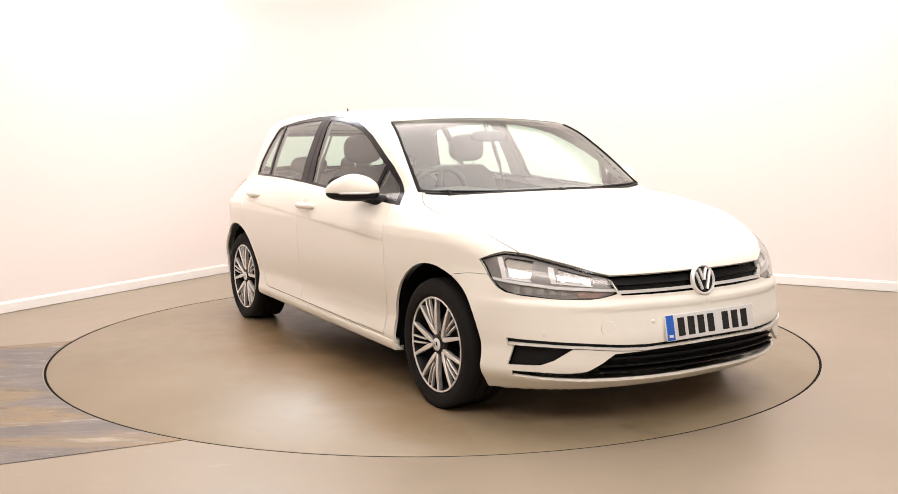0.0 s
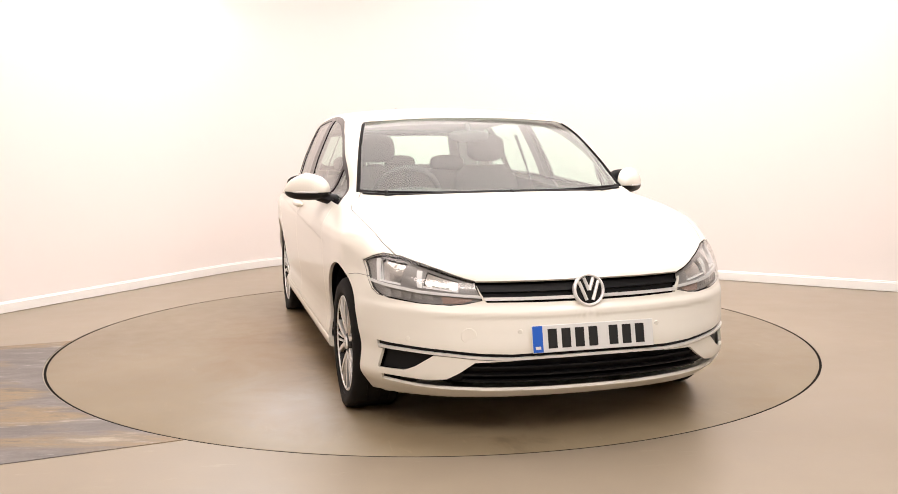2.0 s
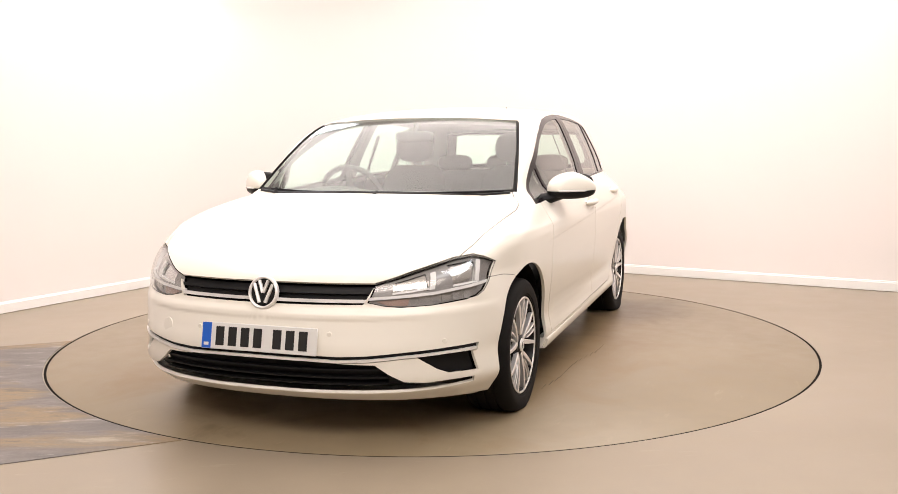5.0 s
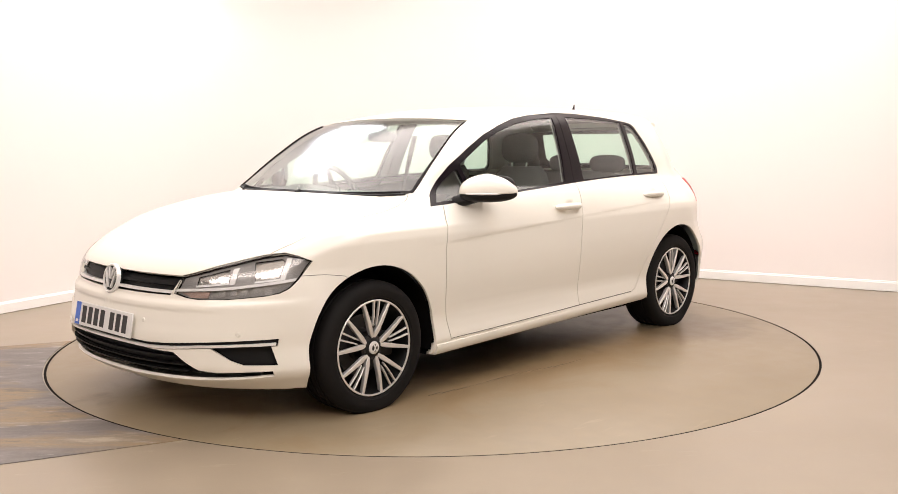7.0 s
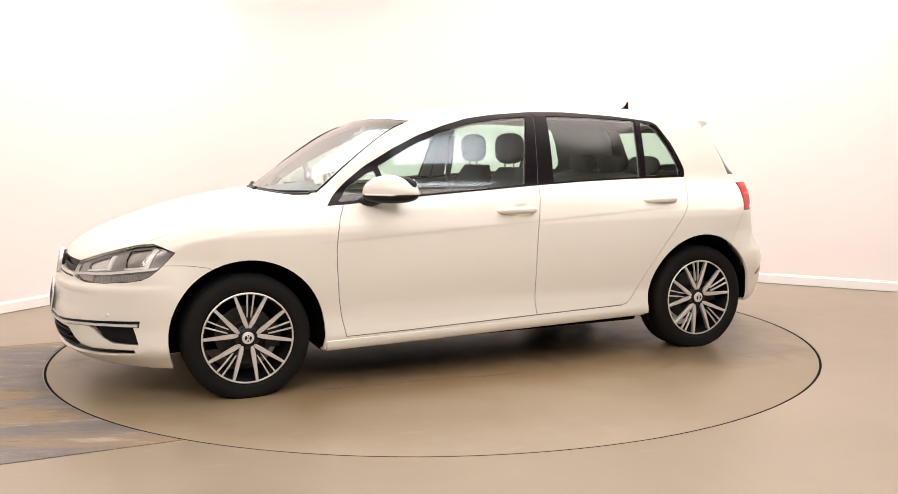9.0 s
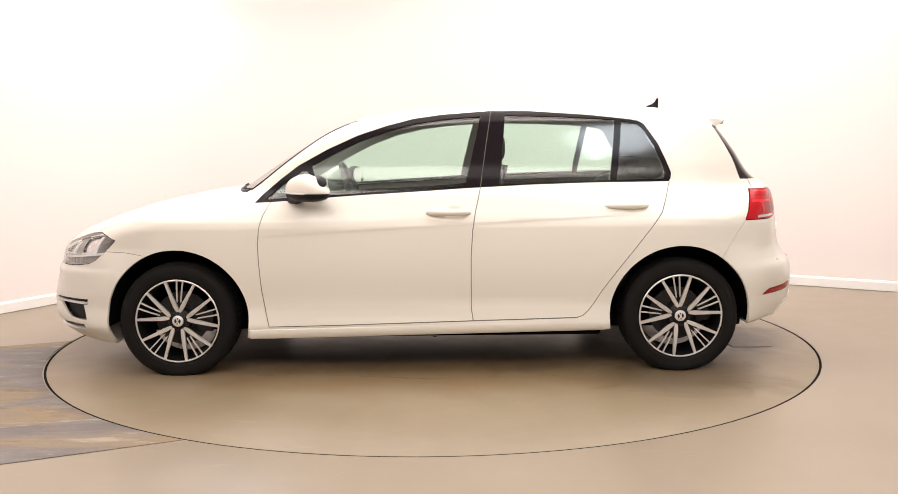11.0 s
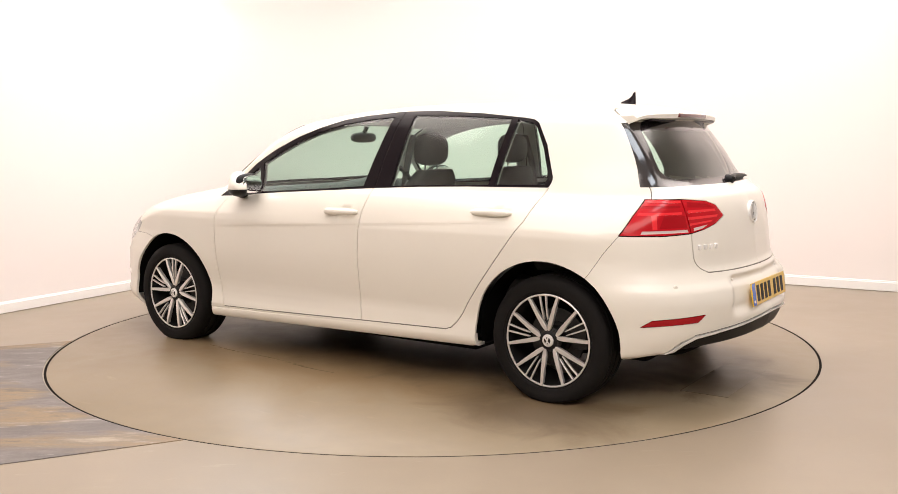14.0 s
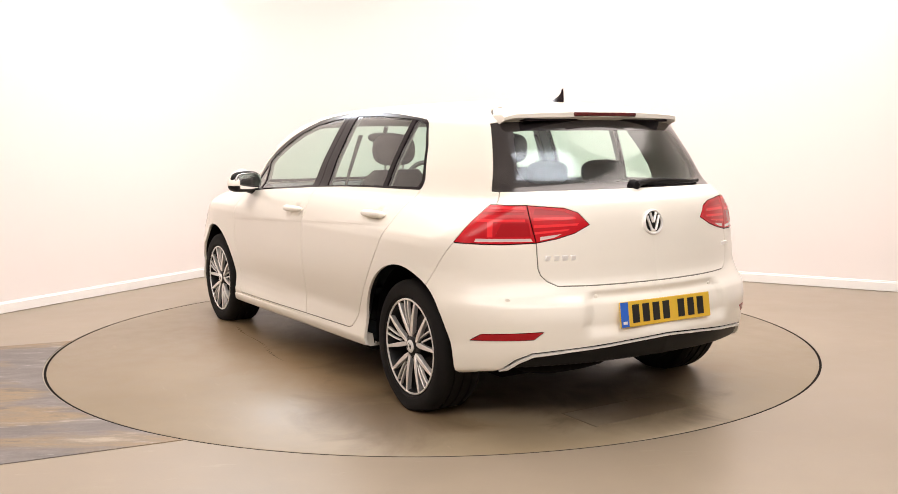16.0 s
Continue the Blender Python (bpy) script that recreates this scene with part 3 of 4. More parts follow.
GAPS = [("side", DOOR_FRONT_GAP, lambda p: p.y > .5), ("side", DOOR_MID_GAP, lambda p: p.y > .5), ("side", DOOR_REAR_GAP, lambda p: p.y > .5),
        ("side", DOOR_FOOT_GAP, lambda p: p.y > .5), ("side", BUMPER_FRONT_GAP, lambda p: p.y > .5), ("side", BUMPER_REAR_GAP, lambda p: p.y > .5),
        ("side", DOOR_TOP_SEAM, lambda p: p.y > .5), ("top", HOOD_GAP, lambda p: p.x > .9 and p.z > .7), ("front", GATE_GAP, lambda p: p.x < -1.5),
        ("side", GATE_SIDE_GAP, lambda p: p.x < -1.5 and p.y > .5), ("side", GATE_TOP_GAP, lambda p: p.x < -1.35 and p.y > .44)]
GAP_WIDTH = .0045
GAPS = [(*g, .0026 if g[1] in (BUMPER_FRONT_GAP, BUMPER_REAR_GAP) else .0054 if g[1] is DOOR_FOOT_GAP else GAP_WIDTH) for g in GAPS] + [
    ("nose", HEADLIGHT + HEADLIGHT[:1], lambda p: p.x > 1.4, .0058), ("tail", TAIL_OUT + TAIL_OUT[:1], lambda p: p.x < -1.4, .010),
    ("tail", TAIL_IN + TAIL_IN[:1], lambda p: p.x < -1.4, .0081), ("tail", REFLECTOR_STRIP + REFLECTOR_STRIP[:1], lambda p: p.x < -1.4, .006)]
DARK_GAPS = {.0058: "dark_nose", .010: "dark_tail", .0081: "dark_gate", .006: "dark_reflector"}
CREASES = [("side", [(1.0, .725), (-1.25, .8375)]), ("side", [(1.0, .715), (-1.25, .8275)])]


def shell():
    """Left half of the body skin as vertices and faces."""
    zs, x0, x1 = .55, -1.45, 1.55
    phis = np.radians(np.concatenate([np.linspace(-90, -38, 24, endpoint=False), np.linspace(-38, 62, 84, endpoint=False), np.linspace(62, 90, 22)]))
    cols = []
    for psi in np.radians(np.linspace(90, 1.5, 60)):
        cols.append((x0, -math.sin(psi), math.cos(psi)))
    for x in np.linspace(x0, x1, 140):
        cols.append((x, 0, 1))
    for psi in np.radians(np.linspace(1.5, 90, 60)):
        cols.append((x1, math.sin(psi), math.cos(psi)))
    cols = np.array(cols)
    C, P = np.meshgrid(np.arange(len(cols)), phis, indexing="ij")
    ox = cols[C, 0]
    dx, k = cols[C, 1], cols[C, 2]
    dy, dz = k * np.cos(P), k * np.sin(P)
    lo, hi = np.zeros_like(ox), np.full_like(ox, 1.6)
    for _ in range(34):
        mid = (lo + hi) / 2
        inside = skin(ox + mid * dx, mid * dy, zs + mid * dz) < 0
        lo, hi = np.where(inside, mid, lo), np.where(inside, hi, mid)
    pts = np.stack([ox + lo * dx, np.maximum(lo * dy, 0), zs + lo * dz], -1)
    n, m = C.shape
    faces = [(i * m + j, (i + 1) * m + j, (i + 1) * m + j + 1, i * m + j + 1) for i in range(n - 1) for j in range(m - 1)]
    return pts.reshape(-1, 3), faces


def inside_outline(u, v, poly):
    hit = False
    for (a, b), (c, d) in zip(poly, poly[1:] + poly[:1]):
        if (b > v) != (d > v) and u < (c - a) * (v - b) / (d - b) + a:
            hit = not hit
    return hit


def near_line(u, v, line):
    best = 9
    for (a, b), (c, d) in zip(line, line[1:]):
        ux, uy = c - a, d - b
        t = max(0, min(1, ((u - a) * ux + (v - b) * uy) / (ux * ux + uy * uy)))
        best = min(best, math.hypot(u - a - t * ux, v - b - t * uy))
    return best


def cut(bm, plane, segments, where):
    """Cuts the skin along segments drawn in a plane."""
    U, V = (Vector(a) for a in PLANES[plane])
    us, vs = [p[0] for s in segments for p in s], [p[1] for s in segments for p in s]
    box_ = (min(us) - .05, max(us) + .05, min(vs) - .05, max(vs) + .05)
    pool = set()
    for f in bm.faces:
        c = f.calc_center_median()
        if box_[0] < c.dot(U) < box_[1] and box_[2] < c.dot(V) < box_[3] and where(c):
            pool.add(f)
    for (a, b), (c, d) in segments:
        lo_u, hi_u, lo_v, hi_v = min(a, c) - 2e-4, max(a, c) + 2e-4, min(b, d) - 2e-4, max(b, d) + 2e-4
        faces = []
        for f in pool:
            pu, pv = [v.co.dot(U) for v in f.verts], [v.co.dot(V) for v in f.verts]
            if max(pu) > lo_u and min(pu) < hi_u and max(pv) > lo_v and min(pv) < hi_v:
                faces.append(f)
        if not faces:
            continue
        normal = (U * (d - b) - V * (c - a)).normalized()
        geom = list({v for f in faces for v in f.verts}) + list({e for f in faces for e in f.edges}) + faces
        made = bmesh.ops.bisect_plane(bm, geom=geom, dist=2e-5, plane_co=U * a + V * b, plane_no=normal)
        pool = {f for f in pool if f.is_valid} | {f for f in made["geom"] if isinstance(f, bmesh.types.BMFace)}


def body_regions():
    """The skin, cut along every outline and gap, sorted by region."""
    pts, faces = shell()
    me = mesh_of("skin", pts, faces, PAINT)
    bm = bmesh.new()
    bm.from_mesh(me)
    bpy.data.meshes.remove(me)
    bmesh.ops.remove_doubles(bm, verts=bm.verts, dist=1e-4)
    for _, plane, poly, where in OUTLINES:
        cut(bm, plane, list(zip(poly, poly[1:] + poly[:1])), where)
    for plane, line in CREASES:
        cut(bm, plane, list(zip(line, line[1:])), lambda q: q.y > .6)
    for plane, line, where, wide in GAPS:
        h, segs = wide / 2, []
        for (a, b), (c, d) in zip(line, line[1:]):
            l = math.hypot(c - a, d - b)
            nx, ny = (d - b) / l * h, -(c - a) / l * h
            segs += [((a + nx, b + ny), (c + nx, d + ny)), ((a - nx, b - ny), (c - nx, d - ny))]
        cut(bm, plane, segs, where)
    axes = {k: (Vector(u), Vector(v)) for k, (u, v) in PLANES.items()}
    regions = {}
    for f in bm.faces:
        c = f.calc_center_median()
        name = ""
        for region, plane, poly, where in OUTLINES:
            if where(c):
                U, V = axes[plane]
                u, v = c.dot(U), c.dot(V)
                if inside_outline(u, v, poly) and not (region == "low_slat" and name != "low_grille"):
                    name = region
        if name in ("", "windows"):
            for plane, line, where, wide in GAPS:
                if where(c):
                    U, V = axes[plane]
                    if near_line(c.dot(U), c.dot(V), line) < wide / 2 + 1e-4:
                        name = "gap" if wide < .0055 else DARK_GAPS[wide]
        if not name:
            name = panel(c)
        regions.setdefault(name, []).append(f)
    return bm, regions


def at_height(line, z):
    """x of a gap line at a height."""
    p = sorted((b, a) for a, b in line)
    return float(np.interp(z, [a for a, _ in p], [b for _, b in p]))


def panel(c):
    """Which painted panel a point of the skin belongs to."""
    x, y, z = c
    if z < FLOOR_LINE(np.array(x)) + .004 and abs(y) < .8 and -1.45 < x < 1.42:
        return "underside"
    if y > .5 and .25 < z < .985 and -1.27 < x < .88:
        foot = float(np.interp(x, [-.762, -.225, .832], [.291, .279, .255]))
        if z > foot:
            if at_height(DOOR_MID_GAP, z) < x < at_height(DOOR_FRONT_GAP, z):
                return "door_front"
            if at_height(DOOR_REAR_GAP, z) < x < at_height(DOOR_MID_GAP, z):
                return "door_rear"
    if x > .9 and z > .6:
        edge = float(np.interp(x, [p[0] for p in HOOD_GAP[::-1]], [p[1] for p in HOOD_GAP[::-1]]))
        nose_edge = .655 if y < .452 else float(np.interp((y - x) * .7071, [-1.108, -1.055, -.957, -.862, -.768, -.680], [.653, .666, .694, .716, .737, .745]))
        if y < edge and z > nose_edge - .001 and z > .65:
            return "hood"
    if x > 1.42 and z < .66:
        t = float(np.interp(x, [1.44, 1.48, 1.566, 1.68], [.60, .632, .645, .650]))
        if z < t:
            return "bumper_front"
    if x < -1.45:
        if z < .79 and z < float(np.interp(x, [-1.65, -1.585, -1.528, -1.49], [.79, .706, .616, .57])):
            half = float(np.interp(z, [.607, .61, .63, .655, .681, .79], [0, .48, .518, .540, .548, .548]))
            if not (z > .607 and y < half):
                return "bumper_rear"
        half = float(np.interp(z, [.607, .61, .63, .655, .681, .80, .93, .945, .995, 1.283, 1.37], [0, .48, .518, .540, .548, .548, .548, .655, .638, .541, .515]))
        if .607 < z < 1.0 and y < half and x < -1.5:
            return "tailgate"
    return "body"


def make_mesh(name, faces, material, flip=False, both=False, push=0.0, rim=0.0, smooth_gradient=True):
    """One mesh of some faces of the skin, pushed out or in, its free edges turned inwards, mirrored or joined with its mirror."""
    index, verts, centre_sum, count = {}, [], [], []
    polys = []
    edges = {}
    for f in faces:
        c = f.calc_center_median()
        ids = []
        for v in f.verts:
            if v.index not in index:
                index[v.index] = len(verts)
                verts.append(np.array(v.co))
                centre_sum.append(np.zeros(3))
                count.append(0)
            i = index[v.index]
            centre_sum[i] += np.array(c)
            count[i] += 1
            ids.append(i)
        polys.append(ids)
        for a, b in zip(ids, ids[1:] + ids[:1]):
            edges[(a, b)] = edges.get((a, b), 0) + 1
    P = np.array(verts)
    Q = P + .35 * (np.array(centre_sum) / np.array(count)[:, None] - P)
    e = .003
    g = np.stack([skin(Q[:, 0] + e * (k == 0), Q[:, 1] + e * (k == 1), Q[:, 2] + e * (k == 2))
                  - skin(Q[:, 0] - e * (k == 0), Q[:, 1] - e * (k == 1), Q[:, 2] - e * (k == 2)) for k in range(3)], -1)
    N = g / np.maximum(np.linalg.norm(g, axis=1, keepdims=True), 1e-9)
    N[P[:, 1] < 1e-4, 1] = 0
    P = P + N * push
    P[:, 1] = np.where(abs(P[:, 1]) < 1e-4, 0, P[:, 1])
    # winding so that faces look outwards
    out = []
    for ids in polys:
        a, b, c = P[ids[0]], P[ids[1]], P[ids[2]]
        out.append(ids)
    if polys:
        total = sum(float(np.dot(np.cross(P[i[1]] - P[i[0]], P[i[2]] - P[i[0]]), N[i[0]])) for i in polys)
        if total < 0:
            out = [i[::-1] for i in out]
            edges = {(b, a): n for (a, b), n in edges.items()}
    V, NN, F = list(P), list(N), list(out)
    if rim:
        free = [(a, b) for (a, b) in edges if (b, a) not in edges and not (P[a, 1] < 1e-3 and P[b, 1] < 1e-3)]
        low = {}
        for a, b in free:
            for i in (a, b):
                if i not in low:
                    low[i] = (len(V), len(V) + 1)
                    V += [P[i], P[i] - N[i] * rim]
                    NN += [None, None]
            F.append((low[b][0], low[a][0], low[a][1], low[b][1]))
    V = np.array(V)
    if flip or both:
        M = V * [1, -1, 1]
        MN = [None if n is None else n * [1, -1, 1] for n in NN]
        MF = [tuple(i[::-1]) for i in F]
        if both:
            k = len(V)
            V, NN, F = np.concatenate([V, M]), NN + MN, F + [tuple(i + k for i in f) for f in MF]
        else:
            V, NN, F = M, MN, MF
    me = mesh_of(name, V, [tuple(f) for f in F], material)
    rough = [me.vertices[i].normal for i in range(len(V))] if any(n is None for n in NN) else None
    me.normals_split_custom_set_from_vertices([tuple(rough[i]) if n is None else tuple(n) for i, n in enumerate(NN)])
    return me


car = tagged(new("car"), "white five-door hatchback car parked on the turntable", "car")
skin_bm, REGION = body_regions()
skin_bm.verts.index_update()


def skin_part(name, region, material, parent=None, label="", sides="both", **k):
    """A piece of the skin under the car; sides: both halves in one mesh, or a piece for each side."""
    faces = REGION.get(region, [])
    parent = parent or car
    if sides == "both":
        return [part(name, make_mesh(name, faces, material, both=True, **k), None, parent, label)]
    return [part(name, make_mesh(name, faces, material, flip=f, **k), None, parent if not isinstance(parent, list) else parent[f], label) for f in (False, True)]


skin_part("body_shell", "body", PAINT, rim=.014)
skin_part("hood", "hood", PAINT, rim=.012)
skin_part("front_bumper", "bumper_front", PAINT, rim=.014)
skin_part("rear_bumper", "bumper_rear", PAINT, rim=.014)
skin_part("tailgate", "tailgate", PAINT, rim=.012)
skin_part("underbody", "underside", LINER, label="black underbody")
skin_part("panel_gap", "gap", GAP, label="shut line between panels", push=-.006)
front_doors = skin_part("front_door", "door_front", PAINT, sides="each", rim=.012)
rear_doors = skin_part("rear_door", "door_rear", PAINT, sides="each", rim=.012)
REGION["lamp"] = sum((REGION.get(r, []) for r in ("headlight", "hl_strip", "hl_outer", "hl_outer_bar", "hl_inner", "hl_inner_bar", "hl_outer_foot", "hl_inner_foot", "hl_facet", "hl_amber")), [])
REGION["lining"] = [f for r in ("body", "tailgate") for f in REGION[r] if f.calc_center_median().z > 1.0 and f.calc_center_median().x > -1.75]
REGION["pillars"] = [f for f in REGION["windows"] if f.calc_center_median().z > .99]
skin_part("window_frame", "windows", BLACK, label="gloss black window surround", sides="each", push=-.002, rim=.02)
skin_part("headlining", "lining", HEADLINING, label="pale grey roof lining", push=-.035)
skin_part("pillar_trim", "pillars", HEADLINING, label="pale grey pillar lining", sides="each", push=-.03)
skin_part("door_card", "door_front", DASH, parent=front_doors, label="dark grey inner door panel", sides="each", push=-.07)
skin_part("door_card", "door_rear", DASH, parent=rear_doors, label="dark grey inner door panel", sides="each", push=-.07)
panes = []
for name, region in (("front_door_window", "pane_front"), ("front_corner_window", "pane_corner"), ("rear_door_window", "pane_rear"), ("quarter_window", "pane_quarter")):
    panes += skin_part(name, region, GLASS, label="green-tinted clear glass", sides="each", push=-.006)
panes += skin_part("windscreen", "screen_clear", GLASS, label="clear glass windscreen", push=-.003)
panes += skin_part("rear_window", "rear_clear", GLASS, label="clear glass rear window", push=-.004)
for p in panes:
    p.visible_shadow = False
skin_part("windscreen_border", "windscreen", FRIT, label="black printed windscreen edge", push=-.003)
skin_part("rear_window_border", "rear_pane", REAR_FRIT, label="dark printed rear window edge", push=-.004)
grille = skin_part("upper_grille", "grille", PLASTIC, label="black upper grille", push=-.03)[0]
skin_part("grille_slat", "grille_slat", PLASTIC, parent=grille, push=-.010, rim=.02)
skin_part("grille_strip", "grille_chrome", STRIP_METAL, parent=grille, label="chrome grille strip", push=.002, rim=.03)
strip = skin_part("bumper_strip", "strip_chrome", STRIP_METAL, label="chrome bumper strip", push=.004, rim=.014)[0]
skin_part("strip_backing", "strip_dark", PLASTIC, parent=strip, label="black recess of the bumper strip", push=-.012)
low_grille = skin_part("lower_grille", "low_grille", PLASTIC, label="black lower grille", push=-.04)[0]
skin_part("grille_slat", "low_slat", PLASTIC, parent=low_grille, push=-.012, rim=.028)
skin_part("bumper_recess", "fog", PLASTIC, label="black bumper corner recess", sides="each", push=-.03)
diffuser = skin_part("diffuser", "diffuser", PLASTIC, label="black lower rear bumper", push=-.010)[0]
skin_part("diffuser_strip", "diff_chrome", STRIP_METAL, parent=diffuser, label="chrome strip over the diffuser", push=.003, rim=.014)
lenses = skin_part("headlight", "lamp", CLEAR, label="clear headlight lens", sides="each", push=.001)
for p in lenses:
    p.visible_shadow = False
skin_part("housing", "headlight", LAMP_GREY, parent=lenses, sides="each", push=-.022)
for name, region, material, depth in (("light_strip", "hl_strip", WHITE_STRIP, -.008), ("reflector", "hl_outer", REFLECTOR, -.030), ("light_bar", "hl_outer_bar", WHITE_STRIP, -.014),
                                      ("reflector", "hl_inner", REFLECTOR, -.028), ("light_bar", "hl_inner_bar", WHITE_STRIP, -.014), ("light_guide", "hl_outer_foot", WHITE_STRIP, -.018), ("light_guide", "hl_inner_foot", WHITE_STRIP, -.018),
                                      ("facet", "hl_facet", FACET, -.020), ("indicator", "hl_amber", AMBER, -.016)):
    skin_part(name, region, material, parent=lenses, sides="each", push=depth, rim=.02 if depth > -.03 else 0)
tail_out = skin_part("tail_light", "tail_out", RED_LENS, label="red tail light on the rear wing", sides="each", push=.002, rim=.02)
tail_in = skin_part("tail_light", "tail_in", RED_LENS, label="red tail light on the tailgate", sides="each", push=.002, rim=.02)
skin_part("reverse_lens", "tail_pale", PALE_LENS, parent=tail_out, sides="each", push=.001)
skin_part("reverse_lens", "tail_pale_in", PALE_LENS, parent=tail_in, sides="each", push=.001)
skin_part("light_guide", "tail_glow", RED_BRIGHT, parent=tail_out, sides="each", push=.003)
skin_part("light_guide", "tail_glow_in", RED_BRIGHT, parent=tail_in, sides="each", push=.003)
skin_part("dark_lens", "tail_dark", RED_DEEP, parent=tail_out, sides="each", push=.001)
skin_part("dark_lens", "tail_dark_in", RED_DEEP, parent=tail_in, sides="each", push=.001)
skin_part("dark_lens", "tail_line", RED_DEEP, parent=tail_out, sides="each", push=.001)
reflectors = skin_part("rear_reflector", "reflector", RED_DEEP, label="red bumper reflector", sides="each", push=.001, rim=.01)
for region, owner in (("dark_nose", lenses), ("dark_tail", tail_out), ("dark_gate", tail_in), ("dark_reflector", reflectors)):
    skin_part("lamp_surround", region, LINER, parent=owner, label="black lamp surround", sides="each", push=-.004)
skin_bm.free()


# ---- wheels ----
TYRE = .303


def build_wheel():
    """A wheel that faces +y, its hub at the origin."""
    w = new("wheel")
    R, r = TYRE, .218
    part("tyre", lathe([(r - .006, -.02), (r + .002, -.004), (r + .007, .005), (r + .010, .0065), (r + .013, .0065), (r + .016, .010), (r + .040, .014), (R - .026, .012), (R - .014, .004), (R - .006, -.004), (R - .001, -.018),
                        (R, -.030), (R, -.048), (R - .006, -.050), (R - .006, -.058), (R, -.060), (R, -.094), (R - .006, -.096), (R - .006, -.106), (R, -.108), (R, -.142), (R - .006, -.144), (R - .006, -.152), (R, -.154),
                        (R, -.175), (R - .012, -.195), (r + .02, -.205), (r - .006, -.19)], 112), RUBBER, w, "black rubber tyre")
    part("rim", lathe([(r + .001, -.004), (r + .001, .002), (r - .006, .004), (r - .009, -.002), (r - .012, -.012), (r - .018, -.03), (r - .02, -.17), (.19, -.18)], 96), DARK_ALLOY, w, "dark painted alloy rim")
    part("rim_edge", lathe([(r + .0005, -.002), (r + .0005, .0035), (r - .003, .0055), (r - .0075, .0045), (r - .0085, -.002)], 96), SILVER, w, "machined bright rim edge")
    part("brake_disc", lathe([(0, -.085), (.075, -.085), (.078, -.095), (.140, -.095), (.140, -.115), (.0, -.115)], 64), STEEL, w, "grey steel brake disc")
    cal = block(-.17, -.09, -.125, -.06, -.055, .055, bevel=.012)
    part("brake_caliper", cal, STEEL, w)
    part("hub", lathe([(0, -.004), (.030, -.004), (.045, -.010), (.062, -.022), (.066, -.07), (.0, -.07)], 48), DARK_ALLOY, w)
    cap = part("hub_cap", lathe([(0, .004), (.022, .003), (.028, 0), (.0305, -.006), (.030, -.015)], 36), STRIP_METAL, w, "round silver hub cap")
    part("cap_disc", lathe([(0, .0048), (.016, .0044), (.017, .002)], 30), STEEL, cap)
    for a in (-28, 28):
        m = pose(0, 0, 0, 0, a, 0)
        part("cap_bar", block(-.003, .003, .004, .0062, -.018, .018, m=m), STRIP_METAL, cap)

    def spoke(a0, a1, r0, r1, w0, w1, y0, y1, deep):
        bm = bmesh.new()
        t = []
        p0 = Vector((r0 * math.cos(radians(a0)), y0, r0 * math.sin(radians(a0))))
        p1 = Vector((r1 * math.cos(radians(a1)), y1, r1 * math.sin(radians(a1))))
        way = (p1 - p0).normalized()
        e = Vector((-way.z, 0, way.x)).normalized()
        for k in (0, .06, .2, .45, .75, 1):
            ww = float(np.interp(k, (0, .06, .2, 1), (w0 * .45, w0 * .8, w0, w1)))
            p = p0.lerp(p1, k) + Vector((0, .004 * math.sin(k * math.pi), 0))
            t.append([bm.verts.new(q) for q in (p - e * ww / 2, p - e * (ww / 2 - .0015) + Vector((0, .002, 0)), p + e * (ww / 2 - .0015) + Vector((0, .002, 0)), p + e * ww / 2, p + e * ww * .4 - Vector((0, deep, 0)), p - e * ww * .4 - Vector((0, deep, 0)))])
        for a, b in zip(t, t[1:]):
            for k in range(6):
                bm.faces.new((a[k], b[k], b[(k + 1) % 6], a[(k + 1) % 6]))
        bm.faces.new(t[0])
        bm.faces.new(t[-1])
        return bm
    made = {}
    for g in range(5):
        base = 90 + 72 * g
        for key, args in (("a", (6, 20.8, .046, r - .004, .0225, .0138, -.010, .001, .02)), ("b", (-6, -20.8, .046, r - .004, .0225, .0138, -.010, .001, .02)),
                          ("c", (5.4, 4.3, .098, r - .004, .0070, .0082, -.006, .001, .012)), ("d", (-5.4, -4.3, .098, r - .004, .0070, .0082, -.006, .001, .012))):
            name = "spoke" if key in "ab" else "thin_spoke"
            if key not in made:
                made[key] = part(name, spoke(*args), SILVER, w, "machined silver spoke" if g == 0 else "")
                ob = made[key]
            else:
                ob = new(name, made[key].data)
                ob.parent = w
            ob.matrix_basis = pose(0, 0, 0, 0, -base, 0)
    for k in range(5):
        a = radians(126 + 72 * k)
        b = lathe([(0, .0), (.008, .0), (.0095, -.003), (.0095, -.02)], 10)
        bmesh.ops.translate(b, vec=(.047 * math.cos(a), -.010, .047 * math.sin(a)), verts=b.verts)
        part("wheel_bolt", b, STEEL, w)
    return w


